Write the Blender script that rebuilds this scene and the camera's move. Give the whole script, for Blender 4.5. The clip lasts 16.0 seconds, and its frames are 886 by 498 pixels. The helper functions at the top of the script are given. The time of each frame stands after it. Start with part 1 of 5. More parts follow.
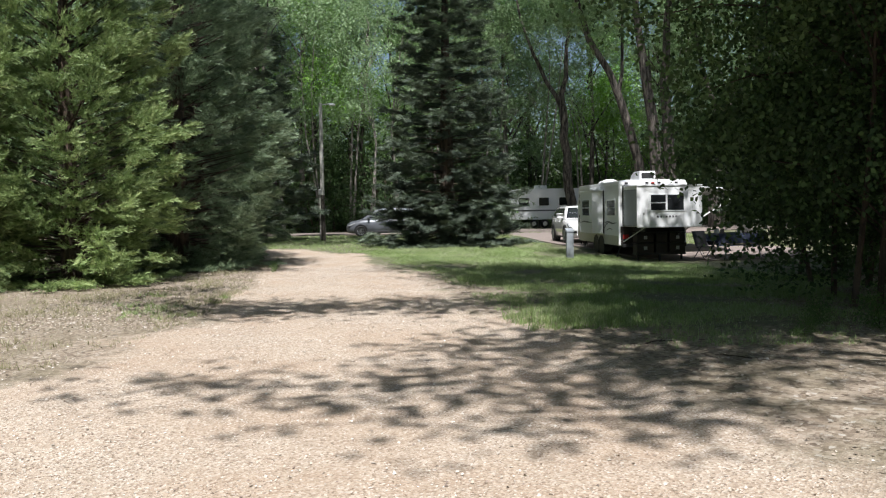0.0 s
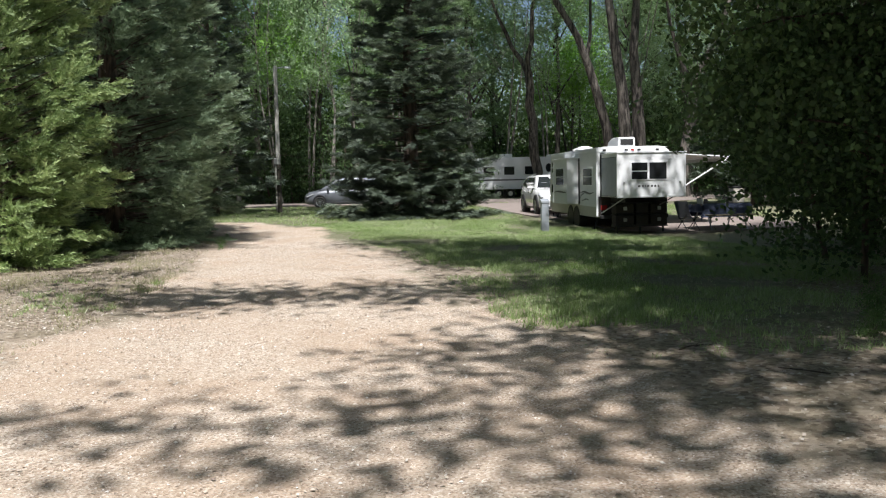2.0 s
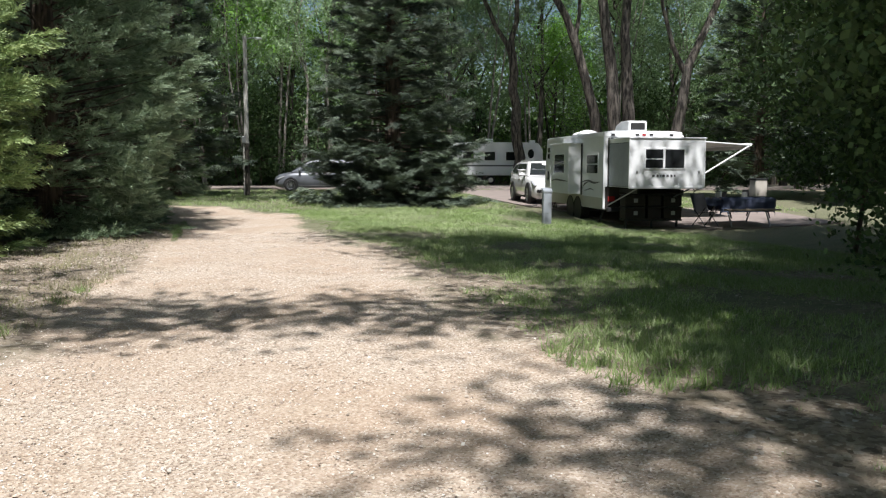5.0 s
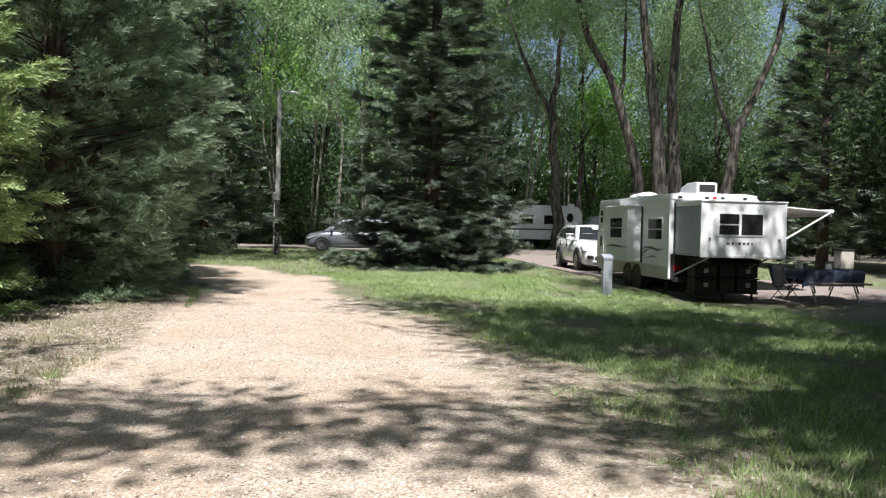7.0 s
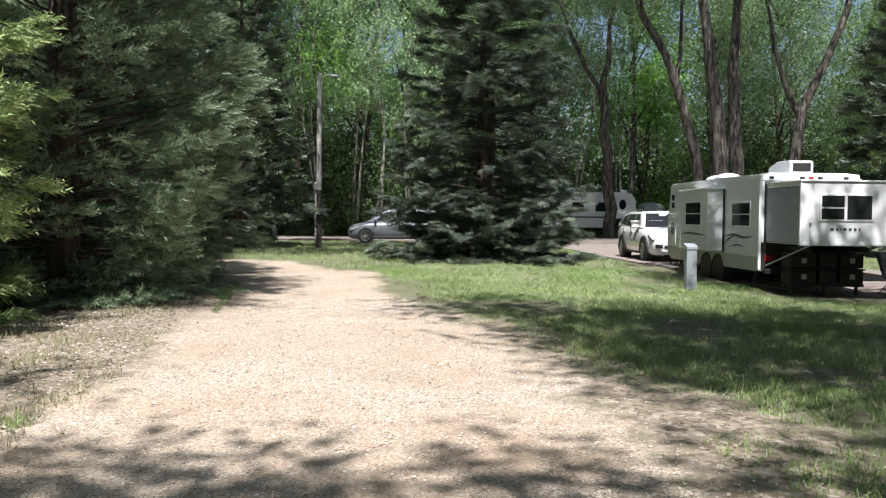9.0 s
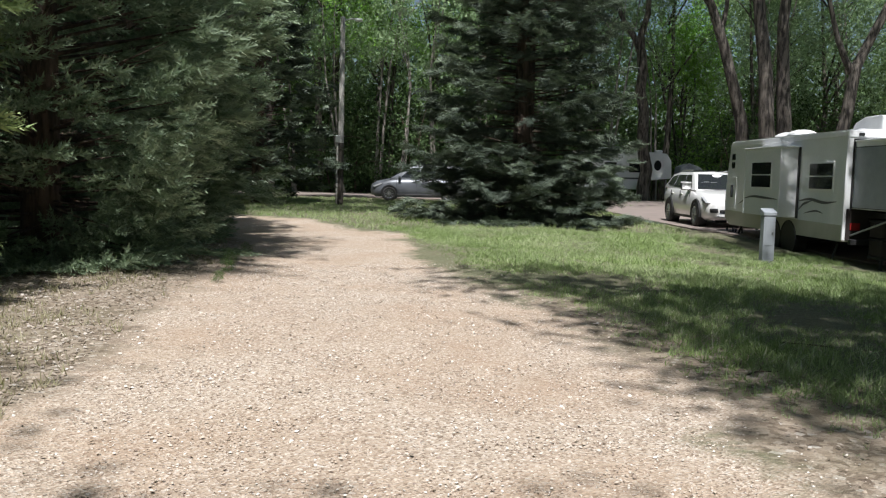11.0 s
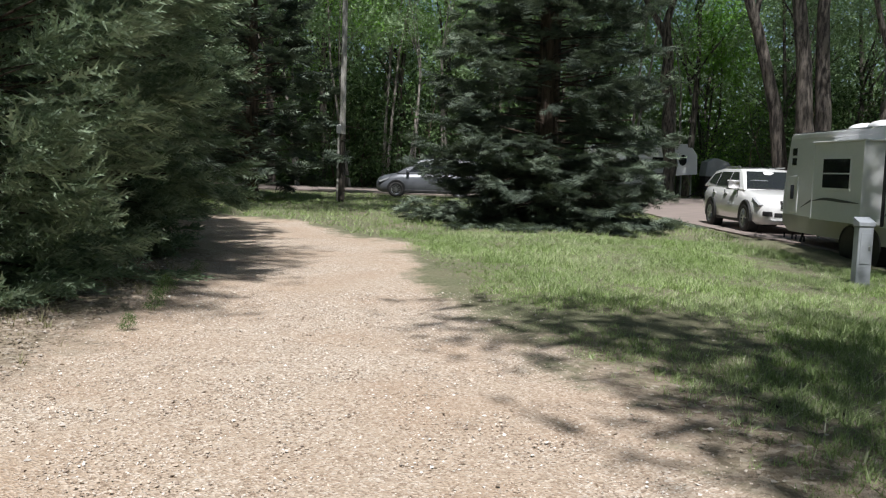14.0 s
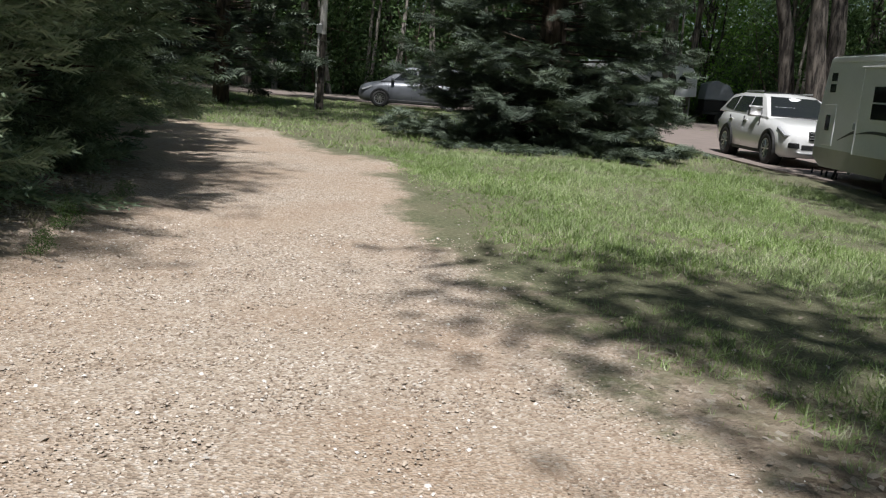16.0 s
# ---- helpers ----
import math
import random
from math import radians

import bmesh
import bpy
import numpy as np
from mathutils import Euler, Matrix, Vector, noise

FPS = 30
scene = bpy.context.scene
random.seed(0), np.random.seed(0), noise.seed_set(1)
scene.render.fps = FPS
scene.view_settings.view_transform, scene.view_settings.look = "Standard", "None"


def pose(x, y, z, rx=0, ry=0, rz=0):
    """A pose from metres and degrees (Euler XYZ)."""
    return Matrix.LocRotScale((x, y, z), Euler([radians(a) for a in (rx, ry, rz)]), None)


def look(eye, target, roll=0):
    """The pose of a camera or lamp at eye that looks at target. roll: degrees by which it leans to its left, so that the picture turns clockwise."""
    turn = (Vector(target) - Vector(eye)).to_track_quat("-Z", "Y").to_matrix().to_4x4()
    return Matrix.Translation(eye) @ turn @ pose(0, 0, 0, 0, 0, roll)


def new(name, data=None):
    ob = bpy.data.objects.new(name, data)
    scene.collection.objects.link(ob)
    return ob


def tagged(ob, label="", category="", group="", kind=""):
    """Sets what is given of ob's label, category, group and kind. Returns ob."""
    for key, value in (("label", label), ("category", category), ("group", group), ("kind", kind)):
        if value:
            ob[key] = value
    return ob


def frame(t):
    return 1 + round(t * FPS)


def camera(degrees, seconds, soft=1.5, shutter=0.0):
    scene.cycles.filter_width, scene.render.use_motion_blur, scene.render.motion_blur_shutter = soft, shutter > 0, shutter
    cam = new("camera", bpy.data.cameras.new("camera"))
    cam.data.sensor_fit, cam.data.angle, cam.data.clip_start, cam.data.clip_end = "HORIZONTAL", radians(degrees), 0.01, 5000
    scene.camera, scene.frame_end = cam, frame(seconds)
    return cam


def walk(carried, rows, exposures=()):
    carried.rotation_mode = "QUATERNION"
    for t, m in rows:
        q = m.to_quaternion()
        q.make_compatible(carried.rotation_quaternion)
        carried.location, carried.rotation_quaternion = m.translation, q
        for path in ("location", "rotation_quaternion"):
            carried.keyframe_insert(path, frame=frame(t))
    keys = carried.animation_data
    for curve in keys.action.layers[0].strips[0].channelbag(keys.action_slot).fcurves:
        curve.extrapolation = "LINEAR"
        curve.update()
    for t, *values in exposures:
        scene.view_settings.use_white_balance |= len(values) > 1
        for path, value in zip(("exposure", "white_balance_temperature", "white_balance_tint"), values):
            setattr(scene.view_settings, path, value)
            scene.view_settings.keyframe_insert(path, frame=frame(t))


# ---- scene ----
cam = camera(54.0, 16.0, 1.2, 0.12)
PATH = [
    (0, (0.044, -1.159, 1.595), (0.085, 0.839, 1.51), -1.0),
    (0.5, (0.097, -0.57, 1.627), (0.156, 1.427, 1.543), -1.7),
    (1, (0.047, 0.037, 1.649), (0.047, 2.036, 1.6), -1.1),
    (1.5, (-0.025, 0.605, 1.612), (-0.007, 2.603, 1.518), -0.2),
    (2, (-0.05, 1.188, 1.602), (0.079, 3.178, 1.446), -1.2),
    (2.5, (-0.203, 1.79, 1.58), (-0.074, 3.778, 1.4), 1.5),
    (3, (-0.23, 2.301, 1.58), (-0.043, 4.281, 1.361), 1.3),
    (3.5, (-0.3, 2.91, 1.578), (-0.168, 4.892, 1.344), 1.0),
    (4, (-0.36, 3.401, 1.593), (-0.162, 5.378, 1.36), -0.1),
    (6.5, (-0.566, 6.476, 1.554), (-0.405, 8.468, 1.477), 1.1),
    (7, (-0.658, 7.121, 1.542), (-0.524, 9.116, 1.493), 1.3),
    (7.5, (-0.653, 7.705, 1.553), (-0.48, 9.697, 1.522), 1.5),
    (8, (-0.761, 8.331, 1.547), (-0.623, 10.326, 1.538), 1.5),
    (8.5, (-0.851, 8.97, 1.528), (-0.718, 10.964, 1.456), 1.3),
    (9, (-0.956, 9.613, 1.509), (-0.916, 11.611, 1.435), 0.5),
    (11.5, (-1.326, 12.679, 1.425), (-1.332, 14.671, 1.243), 1.5),
    (12, (-1.3, 13.238, 1.43), (-1.307, 15.229, 1.247), 0.8),
    (12.5, (-1.264, 13.94, 1.46), (-1.248, 15.931, 1.276), 1.4),
    (13, (-1.277, 14.545, 1.467), (-1.23, 16.538, 1.303), 0.6),
    (13.5, (-1.29, 15.1, 1.49), (-1.314, 17.092, 1.319), 2.0),
    (14, (-1.325, 15.649, 1.509), (-1.353, 17.64, 1.323), 1.9),
    (14.5, (-1.36, 16.309, 1.46), (-1.349, 18.301, 1.277), 2.9),
    (15, (-1.473, 16.881, 1.476), (-1.484, 18.862, 1.199), 3.4),
    (15.5, (-1.469, 17.527, 1.456), (-1.438, 19.496, 1.107), 3.4),
    (16, (-1.528, 18.097, 1.463), (-1.497, 20.06, 1.081), 4.6),
]
walk(cam, [(t, look(eye, target, roll)) for t, eye, target, roll in PATH],
     [(0, 0.55), (3, 0.62), (4, 0.6), (6.5, 0.72), (8, 0.97), (9, 0.83), (11.5, 0.34), (13, 0.31), (14.5, 0.33), (16, 0.08)])

# ---- sky and sun ----
SUN_ELEV, SUN_AZ = 60.0, 180.0          # degrees; azimuth clockwise from +y, the side the light comes from
world = bpy.data.worlds.new("sky")
scene.world = world
world.use_nodes = True
_sky = world.node_tree.nodes.new("ShaderNodeTexSky")
_sky.sky_type, _sky.sun_disc = "NISHITA", False
_sky.sun_elevation, _sky.sun_rotation = radians(SUN_ELEV), radians(SUN_AZ)
world.node_tree.links.new(_sky.outputs[0], world.node_tree.nodes["Background"].inputs[0])
world.node_tree.nodes["Background"].inputs[1].default_value = 0.056
_to_sun = Vector((math.sin(radians(SUN_AZ)) * math.cos(radians(SUN_ELEV)),
                  math.cos(radians(SUN_AZ)) * math.cos(radians(SUN_ELEV)), math.sin(radians(SUN_ELEV))))
_lamp = bpy.data.lights.new("sun", "SUN")
_lamp.energy, _lamp.angle, _lamp.color = 5.0, radians(0.7), (1.0, 0.985, 0.98)
_sun = new("sun", _lamp)
_sun.matrix_world = look(_to_sun * 60, (0, 0, 0))

RNG = np.random.default_rng(7)


# ---- materials ----
def material(name, rough=0.6, metal=0.0):
    m = bpy.data.materials.new(name)
    m.use_nodes = True
    nt = m.node_tree
    b = nt.nodes["Principled BSDF"]
    b.inputs["Roughness"].default_value, b.inputs["Metallic"].default_value = rough, metal
    return m, nt, b


def node(nt, kind, **values):
    n = nt.nodes.new(kind)
    for k, v in values.items():
        n.inputs[k.replace("_", " ")].default_value = v
    return n


def ramp(nt, source, stops):
    r = nt.nodes.new("ShaderNodeValToRGB")
    e = r.color_ramp.elements
    while len(e) < len(stops):
        e.new(0.5)
    for el, (p, c) in zip(e, stops):
        el.position, el.color = p, (*c, 1) if len(c) == 3 else c
    nt.links.new(source, r.inputs[0])
    return r.outputs[0]


def mix(nt, fac, a, b, kind="MIX"):
    n = nt.nodes.new("ShaderNodeMix")
    n.data_type, n.blend_type = "RGBA", kind
    for value, socket in ((fac, n.inputs[0]), (a, n.inputs[6]), (b, n.inputs[7])):
        if isinstance(value, (int, float)):
            socket.default_value = value
        elif isinstance(value, tuple):
            socket.default_value = (*value, 1)
        else:
            nt.links.new(value, socket)
    return n.outputs[2]


def noise_of(nt, scale, detail=4.0, rough=0.55):
    c = nt.nodes.new("ShaderNodeTexCoord")
    n = node(nt, "ShaderNodeTexNoise", Scale=scale, Detail=detail, Roughness=rough)
    nt.links.new(c.outputs["Object"], n.inputs["Vector"])
    return n.outputs[0]


def bump(nt, b, height, strength, distance=0.02):
    n = node(nt, "ShaderNodeBump", Strength=strength, Distance=distance)
    nt.links.new(height, n.inputs["Height"])
    nt.links.new(n.outputs[0], b.inputs["Normal"])


def plain(name, low, high, rough=0.6, metal=0.0, scale=8.0, relief=0.0, coat=0.0):
    """A surface of one paint or stuff, worn between two tones at two scales."""
    m, nt, b = material(name, rough, metal)
    big, fine = noise_of(nt, scale, 5), noise_of(nt, scale * 9, 3)
    c = mix(nt, ramp(nt, big, [(0.3, (0, 0, 0)), (0.75, (1, 1, 1))]), low, high)
    c = mix(nt, 0.25, c, mix(nt, fine, tuple(v * 0.7 for v in low), tuple(min(1, v * 1.15) for v in high)))
    nt.links.new(c, b.inputs["Base Color"])
    b.inputs["Coat Weight"].default_value = coat
    if relief:
        bump(nt, b, fine, relief)
    return m


def leaf_material(name, stops, patch=0.35, gloss=0.45, through_leaf=0.35):
    """Leaves: tone by leaf and by clump, with light passing through."""
    m, nt, b = material(name, gloss)
    geo = nt.nodes.new("ShaderNodeNewGeometry")
    c = ramp(nt, geo.outputs["Random Per Island"], stops)
    clump = noise_of(nt, 0.45, 4)
    c = mix(nt, ramp(nt, clump, [(0.35, (0, 0, 0)), (0.7, (1, 1, 1))]), c, mix(nt, patch, c, stops[-1][1]))
    # broad noise patches sink towards the darkest tone, imitating shaded hollows
    c = mix(nt, ramp(nt, noise_of(nt, 0.3, 2), [(0.36, (0, 0, 0)), (0.6, (1, 1, 1))]), mix(nt, 0.55, c, stops[0][1]), c)
    nt.links.new(c, b.inputs["Base Color"])
    t = nt.nodes.new("ShaderNodeBsdfTranslucent")
    nt.links.new(mix(nt, 0.3, c, (0.18, 0.28, 0.06)), t.inputs[0])
    mx = nt.nodes.new("ShaderNodeMixShader")
    mx.inputs[0].default_value = through_leaf
    nt.links.new(b.outputs[0], mx.inputs[1])
    nt.links.new(t.outputs[0], mx.inputs[2])
    nt.links.new(mx.outputs[0], nt.nodes["Material Output"].inputs[0])
    return m


def bark(name, low, high, scale=6.0):
    m, nt, b = material(name, 0.9)
    c = nt.nodes.new("ShaderNodeTexCoord")
    mp = nt.nodes.new("ShaderNodeMapping")
    mp.inputs["Scale"].default_value = (1, 1, 0.16)
    nt.links.new(c.outputs["Object"], mp.inputs[0])
    n = node(nt, "ShaderNodeTexNoise", Scale=scale, Detail=6.0, Roughness=0.65)
    nt.links.new(mp.outputs[0], n.inputs["Vector"])
    nt.links.new(mix(nt, ramp(nt, n.outputs[0], [(0.42, (0, 0, 0)), (0.6, (1, 1, 1))]), low, high), b.inputs["Base Color"])
    bump(nt, b, n.outputs[0], 1.0, 0.09)
    return m


def ground_material():
    m, nt, b = material("ground_soil", 0.95)
    def mask(k):
        a = nt.nodes.new("ShaderNodeAttribute")
        a.attribute_name = k
        return a.outputs["Fac"]
    c = nt.nodes.new("ShaderNodeTexCoord")
    # gravel: chips of tan, pink and white stone in sandy soil
    vor = node(nt, "ShaderNodeTexVoronoi", Scale=62.0)
    nt.links.new(c.outputs["Object"], vor.inputs["Vector"])
    chips = ramp(nt, vor.outputs["Color"], [(0.1, (0.20, 0.15, 0.11)), (0.35, (0.42, 0.335, 0.26)), (0.7, (0.54, 0.45, 0.365)), (0.95, (0.76, 0.70, 0.63))])
    sand = ramp(nt, noise_of(nt, 1.3, 6, 0.6), [(0.3, (0.36, 0.235, 0.15)), (0.7, (0.43, 0.325, 0.235))])
    stony = ramp(nt, noise_of(nt, 0.55, 4), [(0.38, (0.55, 0.55, 0.55)), (0.6, (1, 1, 1))])
    gravel = mix(nt, stony, sand, chips)
    # grass ground: thatch and soil under the blades
    thatch = ramp(nt, noise_of(nt, 26, 5, 0.7), [(0.3, (0.07, 0.078, 0.044)), (0.55, (0.165, 0.17, 0.095)), (0.8, (0.34, 0.315, 0.23))])
    worn = ramp(nt, noise_of(nt, 0.8, 5, 0.6), [(0.45, (0, 0, 0)), (0.72, (1, 1, 1))])
    grass = mix(nt, worn, thatch, mix(nt, 0.45, thatch, (0.26, 0.215, 0.15)))
    # litter: dry pale leaves and needles
    v2 = node(nt, "ShaderNodeTexVoronoi", Scale=22.0)
    nt.links.new(c.outputs["Object"], v2.inputs["Vector"])
    litter = ramp(nt, v2.outputs["Color"], [(0.1, (0.125, 0.092, 0.068)), (0.45, (0.28, 0.222, 0.165)), (0.8, (0.385, 0.325, 0.26)), (0.97, (0.54, 0.50, 0.45))])
    litter = mix(nt, ramp(nt, noise_of(nt, 1.1, 5), [(0.4, (0, 0, 0)), (0.68, (0.6, 0.6, 0.6))]), litter, mix(nt, 0.5, thatch, (0.25, 0.19, 0.135)))
    def edge(k):
        add = nt.nodes.new("ShaderNodeMath")
        add.operation = "MULTIPLY_ADD"
        nt.links.new(noise_of(nt, 3.2, 6, 0.7), add.inputs[0])
        add.inputs[1].default_value = 0.7
        sub = nt.nodes.new("ShaderNodeMath")
        sub.operation = "ADD"
        nt.links.new(mask(k), sub.inputs[0])
        sub.inputs[1].default_value = -0.35
        nt.links.new(sub.outputs[0], add.inputs[2])
        return ramp(nt, add.outputs[0], [(0.4, (0, 0, 0)), (0.62, (1, 1, 1))])
    col = mix(nt, edge("litter"), grass, litter)
    col = mix(nt, edge("gravel"), col, gravel)
    nt.links.new(col, b.inputs["Base Color"])
    h = nt.nodes.new("ShaderNodeMath")
    h.operation = "ADD"
    nt.links.new(vor.outputs["Distance"], h.inputs[0])
    nt.links.new(noise_of(nt, 14, 6, 0.7), h.inputs[1])
    bump(nt, b, h.outputs[0], 0.7, 0.02)
    return m


M_GROUND = ground_material()
M_ASPHALT = plain("asphalt", (0.20, 0.165, 0.15), (0.30, 0.245, 0.22), 0.9, scale=1.2, relief=0.3)
def stone_material():
    m, nt, b = material("gravel_stone", 0.85)
    geo = nt.nodes.new("ShaderNodeNewGeometry")
    c = ramp(nt, geo.outputs["Random Per Island"], [(0.03, (0.25, 0.195, 0.16)), (0.2, (0.42, 0.34, 0.27)), (0.65, (0.55, 0.46, 0.375)), (0.85, (0.70, 0.63, 0.56)), (1.0, (0.80, 0.77, 0.73))])
    nt.links.new(c, b.inputs["Base Color"])
    return m
M_STONE = stone_material()
M_GRASS = leaf_material("grass_blade", [(0.1, (0.163, 0.256, 0.0675)), (0.5, (0.294, 0.431, 0.12)), (0.8, (0.413, 0.537, 0.217)), (1.0, (0.65, 0.625, 0.495))], 0.3, 0.5, 0.3)
M_DRYGRASS = leaf_material("dry_grass_blade", [(0.1, (0.20, 0.20, 0.09)), (0.5, (0.36, 0.33, 0.20)), (1.0, (0.52, 0.47, 0.34))], 0.3, 0.6, 0.25)
M_LITTER = leaf_material("fallen_leaf", [(0.1, (0.172, 0.127, 0.09)), (0.5, (0.437, 0.356, 0.276)), (0.85, (0.529, 0.471, 0.408)), (1.0, (0.69, 0.655, 0.624))], 0.3, 0.6, 0.1)
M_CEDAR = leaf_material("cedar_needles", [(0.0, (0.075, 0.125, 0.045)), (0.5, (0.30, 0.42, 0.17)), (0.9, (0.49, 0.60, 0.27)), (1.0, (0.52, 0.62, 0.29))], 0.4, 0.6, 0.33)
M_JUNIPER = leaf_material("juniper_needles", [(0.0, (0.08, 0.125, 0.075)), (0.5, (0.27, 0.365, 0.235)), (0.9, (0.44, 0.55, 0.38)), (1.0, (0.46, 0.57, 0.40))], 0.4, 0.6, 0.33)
M_SPRUCE = leaf_material("spruce_needles", [(0.0, (0.0337, 0.0499, 0.04)), (0.5, (0.112, 0.15, 0.111)), (0.9, (0.265, 0.324, 0.238)), (1.0, (0.252, 0.308, 0.226))], 0.4, 0.6, 0.15)
M_LEAF = leaf_material("broad_leaf", [(0.0, (0.0577, 0.109, 0.0316)), (0.5, (0.109, 0.193, 0.0527)), (1.0, (0.193, 0.295, 0.0966))], 0.4, 0.6, 0.4)
# tones held low for the thicket's deep shade; the top stop imitates sunlit leaves
M_THICKET = leaf_material("thicket_leaf", [(0.0, (0.0163, 0.0343, 0.0127)), (0.5, (0.0544, 0.106, 0.0354)), (1.0, (0.186, 0.304, 0.108))], 0.4, 0.75, 0.2)
M_COTTON = leaf_material("cottonwood_leaf", [(0.0, (0.148, 0.244, 0.106)), (0.5, (0.278, 0.408, 0.189)), (1.0, (0.489, 0.628, 0.4))], 0.4, 0.6, 0.45)
M_BRIGHT = leaf_material("young_leaf", [(0.0, (0.115, 0.261, 0.0378)), (0.5, (0.216, 0.447, 0.0688)), (1.0, (0.346, 0.616, 0.121))], 0.5, 0.6, 0.5)
M_BARK = bark("grey_bark", (0.028, 0.024, 0.021), (0.175, 0.152, 0.13))
M_PALEBARK = bark("pale_bark", (0.14, 0.125, 0.11), (0.38, 0.35, 0.31), 8)
M_DARKBARK = bark("dark_bark", (0.05, 0.036, 0.026), (0.14, 0.10, 0.075), 9)
M_WHITE = plain("white_fibreglass", (0.76, 0.775, 0.785), (0.83, 0.84, 0.85), 0.35, scale=2.0, coat=0.3)
M_TAN = plain("tan_skirt", (0.43, 0.415, 0.36), (0.50, 0.485, 0.42), 0.45, scale=3.0)
M_TRIM = plain("white_trim", (0.76, 0.77, 0.785), (0.83, 0.84, 0.85), 0.35, scale=6.0)
M_CARWHITE = plain("white_car_paint", (0.78, 0.78, 0.78), (0.82, 0.82, 0.82), 0.22, scale=3.0, coat=1.0)
M_SILVER = plain("silver_car_paint", (0.13, 0.14, 0.16), (0.17, 0.18, 0.20), 0.35, 0.35, scale=3.0, coat=0.4)
M_BLACK = plain("black_plastic", (0.012, 0.012, 0.013), (0.025, 0.025, 0.026), 0.55, scale=12)
M_RUBBER = plain("tyre_rubber", (0.018, 0.018, 0.018), (0.035, 0.034, 0.033), 0.85, scale=14)
M_STEEL = plain("galvanised_steel", (0.42, 0.43, 0.44), (0.58, 0.59, 0.60), 0.38, 0.85, scale=10)
M_RIM = plain("alloy_rim", (0.55, 0.56, 0.58), (0.66, 0.67, 0.68), 0.28, 0.9, scale=8)
M_GREYPAINT = plain("pale_grey_enamel", (0.26, 0.285, 0.315), (0.33, 0.355, 0.385), 0.5, scale=5)
M_POLE = bark("weathered_pole", (0.33, 0.315, 0.29), (0.56, 0.54, 0.50), 14)
M_DARKPOLE = bark("dark_lower_pole", (0.03, 0.026, 0.022), (0.09, 0.075, 0.06), 14)
M_BLUE = plain("navy_cloth", (0.045, 0.06, 0.11), (0.085, 0.105, 0.165), 0.85, scale=4, relief=0.3)
M_FABRIC = plain("awning_fabric", (0.52, 0.52, 0.50), (0.60, 0.60, 0.58), 0.8, scale=3)
M_WOOD = plain("grey_wood", (0.22, 0.17, 0.12), (0.36, 0.29, 0.21), 0.8, scale=10, relief=0.4)
M_BEIGE = plain("beige_canvas", (0.48, 0.44, 0.38), (0.56, 0.52, 0.46), 0.8, scale=6, relief=0.2)
M_DECAL = plain("grey_decal", (0.06, 0.06, 0.065), (0.10, 0.10, 0.105), 0.45, scale=10)
M_DARKWALL = plain("dark_brown_underside", (0.016, 0.012, 0.011), (0.03, 0.022, 0.02), 0.7, scale=5)
M_AMBER = plain("amber_lens", (0.35, 0.10, 0.02), (0.45, 0.15, 0.03), 0.2)
M_RED = plain("red_lens", (0.25, 0.02, 0.02), (0.35, 0.03, 0.03), 0.2)


def glass_dark(name, tone):
    m, nt, b = material(name, 0.08)
    b.inputs["Base Color"].default_value = (*tone, 1)
    b.inputs["IOR"].default_value = 1.5
    return m


M_GLASS = glass_dark("tinted_window", (0.018, 0.02, 0.022))
M_LAMPGLASS = glass_dark("headlamp_glass", (0.35, 0.36, 0.38))


# ---- mesh helpers ----
def mesh_from(name, v, f, mat, smooth=False):
    """A mesh from arrays of vertices and of faces with the same number of corners."""
    v, f = np.asarray(v, np.float32), np.asarray(f, np.int32)
    me = bpy.data.meshes.new(name)
    me.vertices.add(len(v))
    me.vertices.foreach_set("co", v.ravel())
    me.loops.add(f.size)
    me.loops.foreach_set("vertex_index", f.ravel())
    me.polygons.add(len(f))
    me.polygons.foreach_set("loop_start", np.arange(len(f), dtype=np.int32) * f.shape[1])
    me.update(calc_edges=True)
    me.materials.append(mat)
    if smooth:
        me.polygons.foreach_set("use_smooth", np.ones(len(f), bool))
    return me


def part(name, bm, mat, parent, label=""):
    me = bpy.data.meshes.new(name)
    bmesh.ops.recalc_face_normals(bm, faces=bm.faces)
    bm.to_mesh(me)
    bm.free()
    me.materials.append(mat)
    ob = new(name, me)
    ob.parent = parent
    return tagged(ob, label)


def mpart(name, me, parent, label=""):
    ob = new(name, me)
    ob.parent = parent
    return tagged(ob, label)


def thing(name, m, label, category, group="", kind=""):
    ob = new(name)
    ob.empty_display_size = 0.2
    ob.matrix_basis = m
    return tagged(ob, label, category, group, kind)


def box(x0, y0, z0, x1, y1, z1, bevel=0.0, bm=None, segments=2):
    bm = bm or bmesh.new()
    got = bmesh.ops.create_cube(bm, size=1.0)["verts"]
    for v in got:
        v.co = ((x0 + x1) / 2 + v.co.x * (x1 - x0), (y0 + y1) / 2 + v.co.y * (y1 - y0), (z0 + z1) / 2 + v.co.z * (z1 - z0))
    if bevel:
        edges = {e for v in got for e in v.link_edges}
        bmesh.ops.bevel(bm, geom=list(edges), offset=bevel, segments=segments, affect="EDGES", profile=0.5)
    return bm


def rod(a, b, r, sides=10, bm=None, r2=None):
    bm = bm or bmesh.new()
    a, b = Vector(a), Vector(b)
    got = bmesh.ops.create_cone(bm, cap_ends=True, segments=sides, radius1=r, radius2=r if r2 is None else r2, depth=(b - a).length)["verts"]
    m = Matrix.Translation((a + b) / 2) @ (b - a).to_track_quat("Z", "Y").to_matrix().to_4x4()
    bmesh.ops.transform(bm, matrix=m, verts=got)
    return bm


